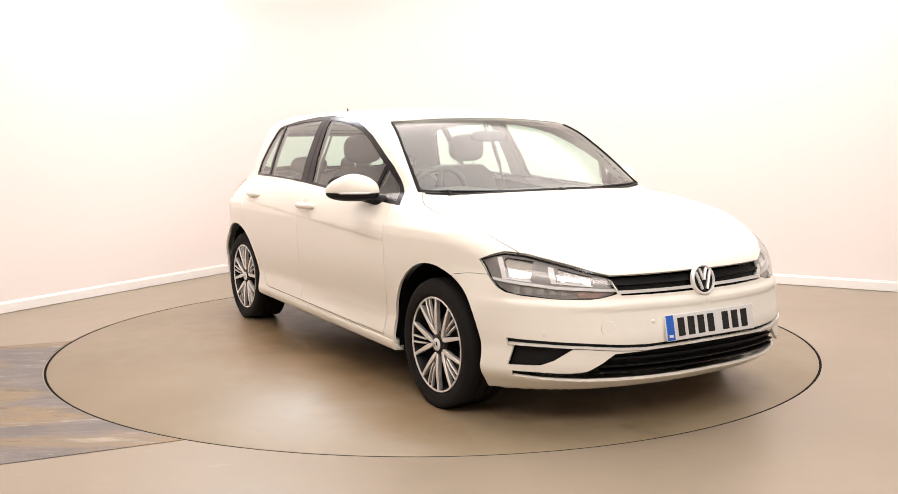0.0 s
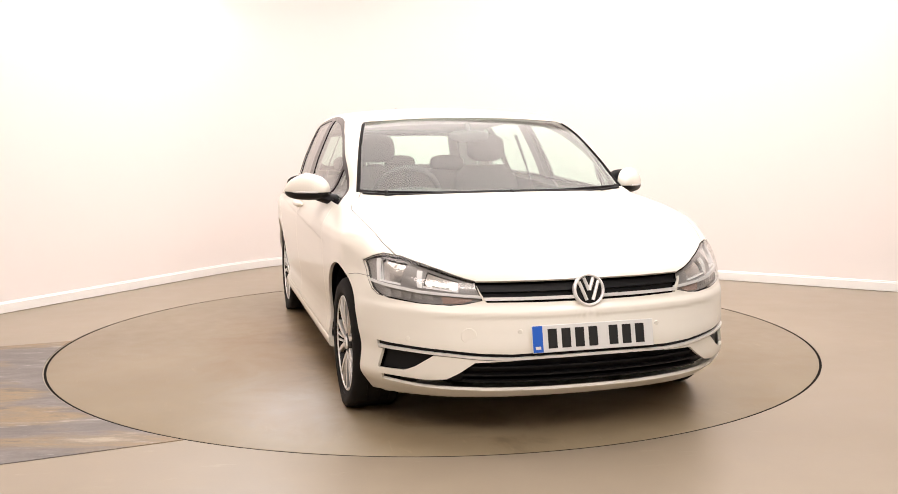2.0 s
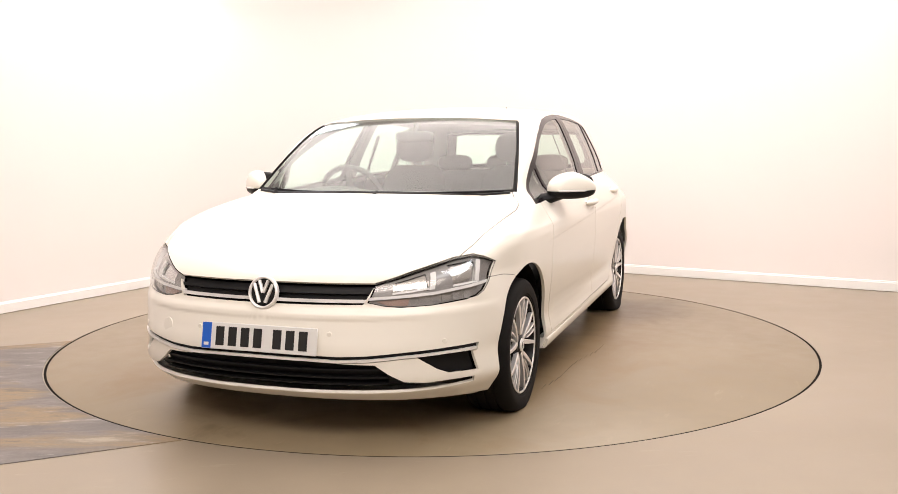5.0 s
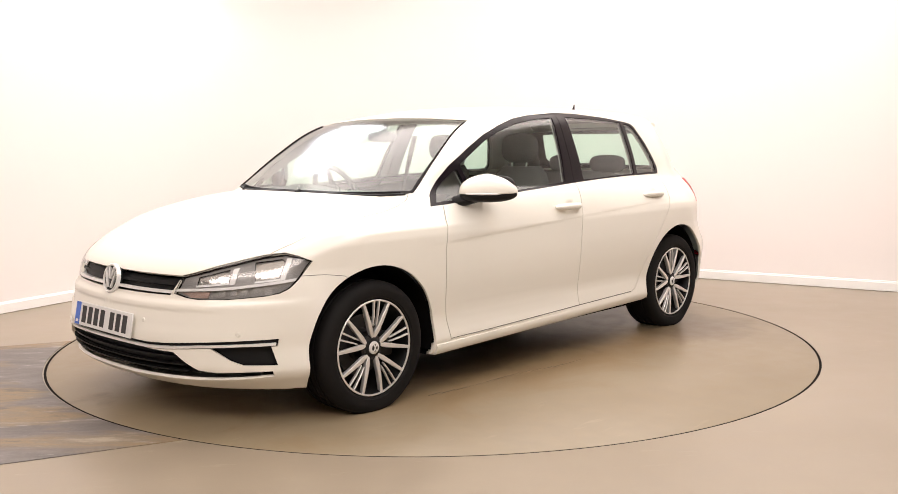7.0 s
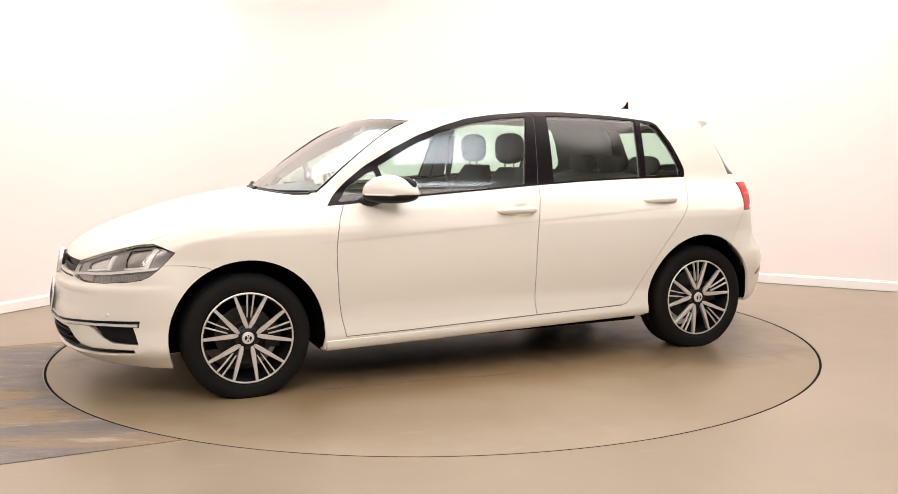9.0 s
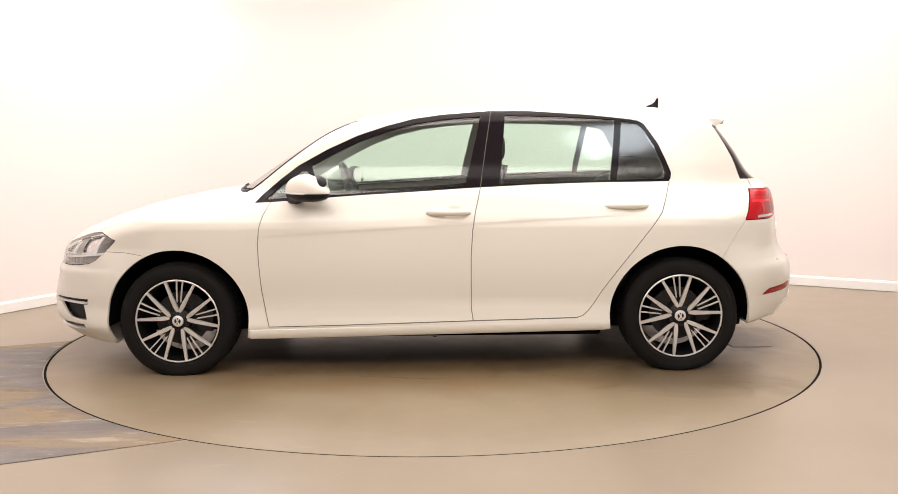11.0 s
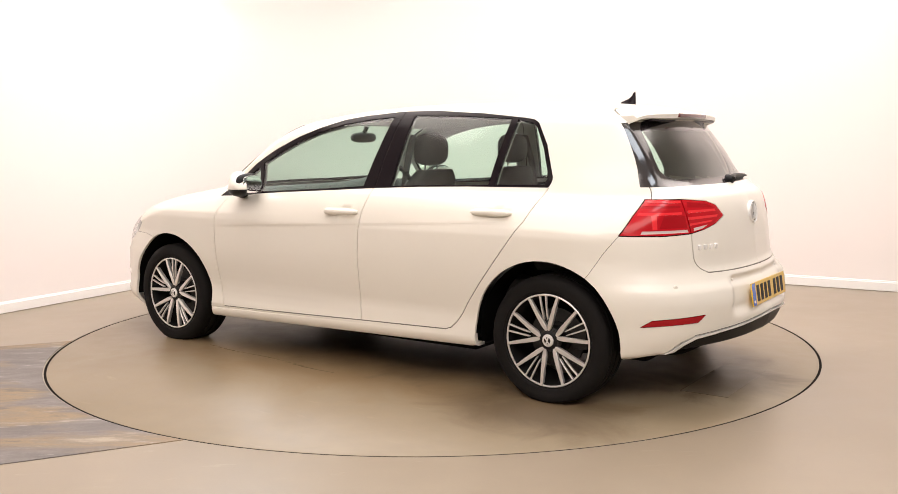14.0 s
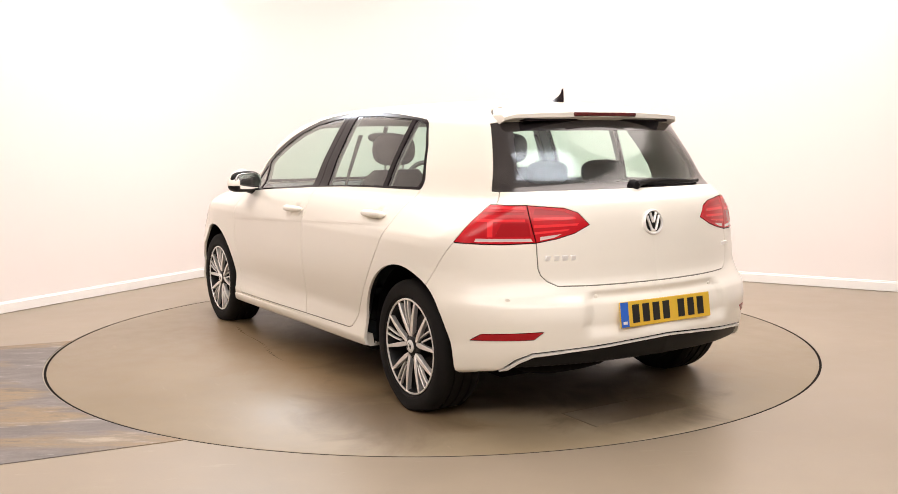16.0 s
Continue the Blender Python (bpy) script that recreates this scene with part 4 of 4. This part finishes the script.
wheel = build_wheel()
HUBS = [(1.31, .850, .287, 0), (-1.31, .830, .288, 0), (1.31, -.850, .287, 180), (-1.31, -.830, .288, 180)]
for i, (x, y, z, turn) in enumerate(HUBS):
    m = pose(x, y, z, 0, (-5, 7, 20, 8)[i], turn)
    ob = wheel if i == 0 else copy_thing(wheel, m)
    ob.parent = car
    ob.matrix_basis = m
    # the loaded tyre stands flat on the deck, its sidewall pressed out above
    for tyre in ob.children:
        if tyre.name.startswith("tyre"):
            tyre.data = tyre.data.copy()
            for v in tyre.data.vertices:
                q = m @ v.co
                squeeze = max(0, 1 - (q.z - .004) / .07) * max(0, 1 - abs(q.x - x) / .16)
                if v.co.y > -.03:
                    v.co.y += .008 * squeeze
                if q.z < .001:
                    q = m @ v.co
                    q.z = .001
                    v.co = m.inverted() @ q

# wheel arches: black liners
for sx, cz in ((1.306, .292), (-1.299, .292)):
    for side in (1, -1):
        bm = bmesh.new()
        n, rows = 30, []
        for i in range(n + 1):
            a = radians(-10 + 198 * i / n) if sx < 0 else radians(-6 + 198 * i / n)
            rows.append([bm.verts.new((sx + rr * math.cos(a), side * yy, cz + rr * math.sin(a))) for rr, yy in ((.373, .838 if sx > 0 else .800), (.376, .79), (.376, .56), (.05, .55))])
        for p, q in zip(rows, rows[1:]):
            for k in range(3):
                bm.faces.new((p[k], q[k], q[k + 1], p[k + 1]))
        part("arch_liner", bm, LINER, car, "black plastic wheel arch liner")


# ---- outer fittings ----
def skin_x(y, z, front=True):
    """x of the skin at the nose or tail."""
    lo, hi = (1.2, 2.4) if front else (-1.2, -2.4)
    for _ in range(40):
        mid = (lo + hi) / 2
        if float(skin(np.array(mid), np.array(y), np.array(z))) < 0:
            lo = mid
        else:
            hi = mid
    return lo


def skin_y(x, z):
    lo, hi = .3, 1.2
    for _ in range(40):
        mid = (lo + hi) / 2
        if float(skin(np.array(x), np.array(mid), np.array(z))) < 0:
            lo = mid
        else:
            hi = mid
    return lo


def badge(x, z, r, facing, tilt):
    """A round chrome badge with plain bars."""
    b = new("badge")
    b.parent = car
    b["label"] = "round chrome badge"
    b.matrix_basis = pose(x, 0, z, 0, tilt, 0 if facing > 0 else 180)
    part("disc", lathe([(0, .004), (r * .86, .003), (r * .86, -.02), (0, -.02)], 40, "x"), DARK_ALLOY, b)
    part("ring", lathe([(r * .82, .004), (r * .84, .010), (r * .92, .012), (r, .008), (r, -.006), (r * .82, -.006)], 56, "x"), STRIP_METAL, b)
    for y0, y1, z0, z1 in ((-.62, -.20, .50, -.62), (.62, .20, .50, -.62), (-.30, -.02, .72, -.02), (.30, .02, .72, -.02)):
        p, q = Vector((.007, y0 * r, z0 * r)), Vector((.007, y1 * r, z1 * r))
        part("bar", tube([p, q], r * .105, 6), STRIP_METAL, b)


badge(2.106, .611, .0665, 1, -12)
badge(-1.975, .853, .055, -1, -6)


def plate(x, z, facing, tilt, face, label):
    p = new("number_plate")
    p.parent = car
    p["label"] = label
    p.matrix_basis = pose(x, 0, z, 0, tilt, 0 if facing > 0 else 180)
    part("plate_board", block(-.004, .003, -.260, .260, -.0535, .0535, bevel=.002, segments=1), face, p)
    part("blue_band", block(.003, .0042, -.258, -.216, -.0515, .0515), PLATE_BLUE, p)
    part("blue_band_mark", block(.0042, .0048, -.248, -.226, -.040, -.028), PLATE_WHITE, p)
    y = -.196
    for k in range(7):
        if k == 4:
            y += .030
        part("mark", block(.003, .0042, y + .002, y + .040, -.038, .038), INK, p)
        y += .0575


plate(2.158, .4345, 1, -11, PLATE_WHITE, "white number plate with dark bars and a blue band")
plate(-2.067, .486, -1, -8, PLATE_YELLOW, "yellow number plate with dark bars and a blue band")

for y in (.295, -.295, .70, -.70):
    z = .461 if abs(y) < .5 else .421
    s = part("parking_sensor", lathe([(0, .003), (.0085, .002), (.0105, .0), (.0115, -.004)], 20, "x"), PAINT, car)
    s.matrix_basis = pose(skin_x(y, z), y, z, 0, 0, (9 if abs(y) < .5 else 38) * (1 if y > 0 else -1))
for y in (.68, -.68, .33, -.33):
    z = .56
    s = part("parking_sensor", lathe([(0, .003), (.0085, .002), (.0105, .0), (.0115, -.004)], 20, "x"), PAINT, car)
    s.matrix_basis = pose(skin_x(y, z, False), y, z, 0, 0, 180 - (12 if abs(y) < .5 else 38) * (1 if y > 0 else -1))
s = part("towing_cover", lathe([(0, .0015), (.030, .0015), (.0315, .0), (.0315, -.004)], 32, "x"), PAINT, car)
s.matrix_basis = pose(skin_x(-.489, .446) + .0005, -.489, .446, 0, -8, -21)

# model lettering at the tail, as plain bars
for k in range(4):
    y = .520 - .034 * k
    part("model_mark", block(skin_x(y - .012, .724, False) - .004, skin_x(y - .012, .724, False) + .01, y - .026, y, .713, .735, bevel=.002, segments=1), STRIP_METAL, car)
for k in range(3):
    y = -.505 - .024 * k
    part("model_mark", block(skin_x(y - .01, .722, False) - .004, skin_x(y - .01, .722, False) + .01, y - .018, y, .713, .731, bevel=.002, segments=1), STRIP_METAL, car)


def handle(x0, x1, z, side):
    xs = [x0 + (x1 - x0) * i / 12 for i in range(13)]
    pts = [(x, side * (skin_y(min(x0, x1) - .03 if abs(x - (x0 + x1) / 2) > .09 else x0 - .14, z) + .004 + .020 * (1 - ((x - (x0 + x1) / 2) / ((x1 - x0) / 2)) ** 4)), z + .002) for x in xs]
    rad = [.008 + .012 * (1 - ((x - (x0 + x1) / 2) / ((x1 - x0) / 2)) ** 6) for x in xs]
    return tube(pts, rad, 12, .9)


for i, side in enumerate((1, -1)):
    part("door_handle", handle(-.215, .010, .843, side), PAINT, front_doors[i])
    part("door_handle", handle(-1.128, -.907, .868, side), PAINT, rear_doors[i])


# ---- door mirrors ----
def door_mirror(side):
    m = new("door_mirror")
    m.parent = car
    m["label"] = "white capped door mirror"
    bm = ellipsoid(0, 0, 0, .064, .145, .094, 2.4, 40)
    for v in bm.verts:
        if v.co.z < 0:
            v.co.z *= .10
        if v.co.x < -.03:
            v.co.x = -.03 - (abs(v.co.x) - .03) * .25
        v.co.z *= 1 - .30 * max(0, v.co.y / .13) - .10 * max(0, -v.co.y / .13)
    place = pose(.610, side * .920, .952, 0, 0, 50 * side)
    if side < 0:
        bmesh.ops.scale(bm, vec=(1, -1, 1), verts=bm.verts)
    bmesh.ops.transform(bm, matrix=place, verts=bm.verts)
    part("mirror_cap", bm, PAINT, m)
    bm = ellipsoid(0, 0, -.004, .062, .143, .042, 2.4, 36)
    for v in bm.verts:
        if v.co.z > -.006:
            v.co.z = -.006 + (v.co.z + .006) * .2
        if v.co.x < -.03:
            v.co.x = -.03 - (abs(v.co.x) - .03) * .25
    if side < 0:
        bmesh.ops.scale(bm, vec=(1, -1, 1), verts=bm.verts)
    bmesh.ops.transform(bm, matrix=place, verts=bm.verts)
    part("mirror_base", bm, PLASTIC, m, "black lower mirror shell")
    arm = tube([(.645, side * .880, .932), (.680, side * .835, .917), (.70, side * .79, .908), (.705, side * .755, .905)], [.034, .036, .04, .044], 12, .75)
    part("mirror_arm", arm, PLASTIC, m)
    face = pose(.548, side * .915, .976, 0, 0, 14 * side)
    bezel = ellipsoid(0, 0, 0, .030, .104, .060, 2.8, 32)
    bmesh.ops.transform(bezel, matrix=face, verts=bezel.verts)
    part("mirror_bezel", bezel, PLASTIC, m, "black mirror surround")
    g = ellipsoid(-.0285, 0, 0, .004, .093, .049, 3.0, 28)
    bmesh.ops.transform(g, matrix=face, verts=g.verts)
    part("mirror_glass", g, CHROME, m, "mirror glass")
    ind = tube([(.728, side * .880, .951), (.690, side * .935, .950), (.630, side * .985, .949), (.560, side * 1.010, .948), (.520, side * 1.008, .948)], .005, 8)
    part("indicator", ind, WHITE_STRIP, m, "pale indicator strip")


door_mirror(1)
door_mirror(-1)


# ---- roof: spoiler, aerial, wipers ----
def on_screen(x, y):
    """z of the windscreen or hood over (x, y)."""
    lo, hi = .5, 1.6
    for _ in range(40):
        mid = (lo + hi) / 2
        if float(skin(np.array(x), np.array(y), np.array(mid))) < 0:
            lo = mid
        else:
            hi = mid
    return lo


def spoiler():
    bm = bmesh.new()
    rows, n = [], 40
    for i in range(n + 1):
        y = -.508 + 1.016 * i / n
        e = abs(y) / .535
        back = -1.672 + .07 * e ** 2.2 + .05 * max(0, e - .93) / .07
        top = 1.336 - .016 * e ** 2 - .028 * max(0, (e - .86) / .14) ** 2
        roof = min(float(ROOF(np.array(-1.46))) - .040 * (abs(y) / .6) ** 2.2, on_screen(-1.47, abs(y)) + .006)
        roof -= .016 * max(0, (e - .80) / .15) ** 2
        top = min(top, roof - .012)
        thick = .028 - .010 * e ** 3
        sec = [(-1.47, roof - .010), (-1.52, roof - .012), (-1.60 + .02 * e, top + .012 - .006 * e), (back + .012, top + .001), (back, top - .006), (back + .003, top - thick), (back + .02, top - thick - .006), (-1.55, top - thick - .016), (-1.50, roof - .05)]
        rows.append([bm.verts.new((x, y, z)) for x, z in sec])
    for a, b in zip(rows, rows[1:]):
        for k in range(len(a) - 1):
            bm.faces.new((a[k], b[k], b[k + 1], a[k + 1]))
    bm.faces.new(rows[0])
    bm.faces.new(rows[-1])
    return bm


sp = part("roof_spoiler", spoiler(), PAINT, car)
bm = bmesh.new()
for y0, y1 in ((-.182, .182),):
    box(bm, -1.6735, -1.650, y0, y1, 1.310, 1.3305, bevel=.009, segments=3)
part("brake_light", bm, plain("dark_red_lens", (.10, .008, .010), .15, 0, .8), sp, "dark red high brake light")
bm = block(-1.630, -1.580, -.42, .42, 1.289, 1.301, bevel=.005)
part("spoiler_underside", bm, BLACK, sp, "black underside of the spoiler")

bm = bmesh.new()
secs = [(-1.280, .004, 1.386, 1.398), (-1.30, .013, 1.384, 1.406), (-1.322, .015, 1.382, 1.414), (-1.340, .012, 1.380, 1.428), (-1.352, .008, 1.378, 1.448), (-1.360, .005, 1.378, 1.451), (-1.362, .004, 1.378, 1.42)]
rows = []
for x, w, z0, z1 in secs:
    rows.append([bm.verts.new(p) for p in ((x, -w, z0), (x, -w * .7, z0 + (z1 - z0) * .4), (x, -.0015, z1), (x, .0015, z1), (x, w * .7, z0 + (z1 - z0) * .4), (x, w, z0))])
for a, b in zip(rows, rows[1:]):
    for k in range(5):
        bm.faces.new((a[k], b[k], b[k + 1], a[k + 1]))
bm.faces.new(rows[0])
bm.faces.new(rows[-1])
part("roof_aerial", bm, BLACK, car, "black shark fin aerial")


for ya, yb in ((.66, .0), (.02, -.62)):
    pts = []
    for i in range(15):
        y = ya + (yb - ya) * i / 14
        x = 1.062 - .15 * (abs(y) / .71) ** 2
        pts.append((x + .022, y, on_screen(x + .022, y) + .004))
    part("wiper_blade", tube(pts, .0045, 6, 1.0), PLASTIC, car, "black windscreen wiper")
    y = yb + .04
    x = 1.085 - .15 * (abs(y) / .71) ** 2
    part("wiper_pivot", tube([(x + .02, y, on_screen(x + .02, y) - .004), (x, y, on_screen(x, y) + .010)], [.012, .008], 10), PLASTIC, car)
for side in (1, -1):
    edge = curve([.40, .66, .80, .93], [.579, .650, .684, .714])
    pts = [(x, side * float(edge(np.array(x))), on_screen(x, float(edge(np.array(x)))) - .0015) for x in (.42 + .51 * i / 16 for i in range(17))]
    part("windscreen_seal", tube(pts, .0055, 8), RUBBER, car, "black rubber windscreen seal")
base = curve([0, .2, .38, .55, .70], [1.086, 1.078, 1.053, 1.008, .945])
pts = [(float(base(np.array(abs(y)))), y, on_screen(float(base(np.array(abs(y)))), abs(y)) - .002) for y in (-.69 + 1.38 * i / 28 for i in range(29))]
part("scuttle_trim", tube(pts, .010, 8, .8), PLASTIC, car, "black scuttle trim below the windscreen")
pts = [(skin_x(y, z, False) - .018, y, z) for y, z in ((.0, 1.008), (-.03, 1.016), (-.10, 1.024), (-.20, 1.026), (-.32, 1.020), (-.44, 1.012))]
rw = part("rear_wiper", tube(pts, [.020, .019, .014, .009, .008, .006], 8, .8), PLASTIC, car, "black rear wiper")
part("wiper_hub", lathe([(0, .03), (.018, .026), (.024, .01), (.024, -.01)], 20, "x"), PLASTIC, rw).matrix_basis = pose(skin_x(0, 1.008, False) + .0, 0, 1.008, 0, 0, 180)
pts = [(skin_x(y, 1.013, False) - .010, y, 1.013) for y in (-.02, -.12, -.24, -.36, -.47)]
part("wiper_blade", tube(pts, .006, 6, 1.4), PLASTIC, rw)

# exhaust and underside
part("exhaust_silencer", ellipsoid(-1.72, .30, .275, .13, .26, .075, 3.0), LINER, car)
part("floor_pan", block(-1.7, 1.7, -.60, .60, .19, .26, bevel=.02), LINER, car)
# Wider plate, out of sight, added to keep light from below the car.
part("floor_pan", block(-.90, .90, -.80, .80, .185, .25, bevel=.02), LINER, car)
part("engine_bulkhead", block(.95, 1.75, -.54, .54, .24, .66, bevel=.03), LINER, car)
part("boot_well", block(-1.78, -1.62, -.52, .52, .24, .80, bevel=.03), LINER, car)


# ---- cabin ----
def headrest(x, y, z, w, h, seat):
    hr = part("headrest", ellipsoid(x, y, z, .058, w, h, 2.9), CLOTH, seat)
    for dy in (-.055, .055):
        part("headrest_post", tube([(x + .004, y + dy, z - h - .06), (x, y + dy, z - h + .03)], .006, 8), CHROME, hr)


def front_seat(x, y):
    s = new("front_seat")
    s.parent = car
    s["label"] = "dark grey cloth front seat"
    back = bmesh.new()
    rows = []
    for i in range(15):
        t = i / 14
        z = .50 + .55 * t
        cx = x + .16 - .19 * t
        w = (.245 - .04 * t) * (1 - .35 * max(0, (t - .82) / .18) ** 2)
        d = .085 - .035 * t
        rows.append([back.verts.new((cx + d * math.copysign(abs(math.cos(a)) ** .7, math.cos(a)), y + w * math.copysign(abs(math.sin(a)) ** .6, math.sin(a)), z)) for a in (2 * math.pi * k / 24 for k in range(24))])
    for p, q in zip(rows, rows[1:]):
        for k in range(24):
            back.faces.new((p[k], p[(k + 1) % 24], q[(k + 1) % 24], q[k]))
    back.faces.new(rows[0])
    back.faces.new(rows[-1])
    part("backrest", back, CLOTH, s)
    part("cushion", ellipsoid(x + .38, y, .45, .27, .25, .09, 3.5), CLOTH, s)
    headrest(x - .005, y, 1.160, .125, .088, s)


front_seat(-.31, .360)
front_seat(-.405, -.350)
rear = new("rear_seat")
rear.parent = car
rear["label"] = "dark grey cloth rear bench seat"
part("backrest", ellipsoid(-1.16, 0, .76, .13, .62, .24, 4.5), CLOTH, rear)
part("cushion", ellipsoid(-.90, 0, .47, .26, .62, .10, 4.5), CLOTH, rear)
for y, z, w in ((.36, 1.045, .13), (0, 1.045, .11), (-.36, 1.045, .13)):
    headrest(-1.24, y, z, w, .060, rear)
part("parcel_shelf", block(-1.76, -1.28, -.56, .56, .935, .955, bevel=.008), DASH, car)
dash = bmesh.new()
rows = []
for i in range(25):
    y = -.70 + 1.4 * i / 24
    hump = .025 * math.exp(-((y + .37) / .16) ** 2)
    sec = [(1.02, .915), (.86, .938), (.74, .945 + hump), (.66, .935 + hump), (.60, .89 + hump * .5), (.58, .80), (.60, .68), (.66, .58)]
    k = 1 - .12 * (abs(y) / .7) ** 3
    rows.append([dash.verts.new((.62 + (x - .62) * k, y, z)) for x, z in sec])
for a, b in zip(rows, rows[1:]):
    for k in range(len(a) - 1):
        dash.faces.new((a[k], b[k], b[k + 1], a[k + 1]))
part("dashboard", dash, DASH, car, "dark grey dashboard")
sw = new("steering_wheel")
sw.parent = car
sw.matrix_basis = pose(.50, -.365, .895, 0, -66, 0)
part("wheel_rim", lathe([(.185 + .016 * math.cos(2 * math.pi * k / 10), .016 * math.sin(2 * math.pi * k / 10)) for k in range(11)], 48, "z"), DASH, sw)
part("wheel_boss", ellipsoid(0, 0, -.02, .075, .07, .03, 2.6), DASH, sw)
for a in (0, 90, 180):
    part("wheel_spoke", tube([(0, 0, -.015), (.18 * math.sin(radians(a + 90)), .18 * math.cos(radians(a + 90)), 0)], [.03, .016], 8, .4), DASH, sw)
mirror = part("interior_mirror", ellipsoid(.47, .005, 1.232, .022, .115, .032, 3.0), DASH, car, "dark interior mirror")
part("mirror_stalk", tube([(.47, .005, 1.25), (.44, .005, 1.30)], .014, 8), DASH, mirror)
part("centre_console", block(-.2, .66, -.11, .11, .27, .62, bevel=.04), DASH, car)
for side in (1, -1):
    part("seat_belt", tube([(-.36, side * .585, 1.24), (-.37, side * .66, 1.05), (-.36, side * .73, .80)], .022, 6, .12), CLOTH, car)


# sills below the doors
for side in (1, -1):
    bm = bmesh.new()
    rows = []
    for i in range(25):
        x = .932 - 1.845 * i / 24
        t = i / 24
        top, low = .243 + .038 * t, .190 + .032 * t
        y = .868 - .004 * t
        sec = [(y - .05, top - .004), (y - .004, top), (y + .006, top - .005), (y + .008, top - .014), (y + .003, low + .012), (y - .008, low + .001), (y - .06, low - .004)]
        rows.append([bm.verts.new((x, side * yy, z)) for yy, z in sec])
    for a, b in zip(rows, rows[1:]):
        for k in range(len(a) - 1):
            bm.faces.new((a[k], b[k], b[k + 1], a[k + 1]))
    bm.faces.new(rows[0])
    bm.faces.new(rows[-1])
    part("sill_trim", bm, PAINT, car)


# ---- turning ----
TURN = [(0.0, -59.38), (0.5, -60.86), (1.0, -64.16), (1.5, -68.84), (2.0, -75.10), (2.5, -80.85), (3.0, -87.00), (3.5, -92.80), (4.0, -98.90),
        (4.5, -104.75), (5.2, -113.1), (5.9, -121.5), (6.8, -132.20), (7.0, -134.55), (7.5, -140.35), (8.0, -146.30), (8.5, -152.10), (9.0, -158.05), (9.7, -166.0),
        (10.5, -175.2), (11.3, -184.2), (11.5, -186.65), (12.0, -192.60), (12.5, -198.35), (13.0, -204.30), (13.5, -210.00), (14.0, -216.00), (14.5, -221.70),
        (15.0, -227.60), (15.5, -233.30), (16.0, -239.30)]
AXIS = (-.0144, -.0722)


def motions():
    spin = [(t, pose(0, 0, 0, 0, 0, a)) for t, a in TURN]
    walk(turntable, spin)
    walk(car, [(t, m @ pose(-AXIS[0], -AXIS[1], 0)) for t, m in spin])


motions()
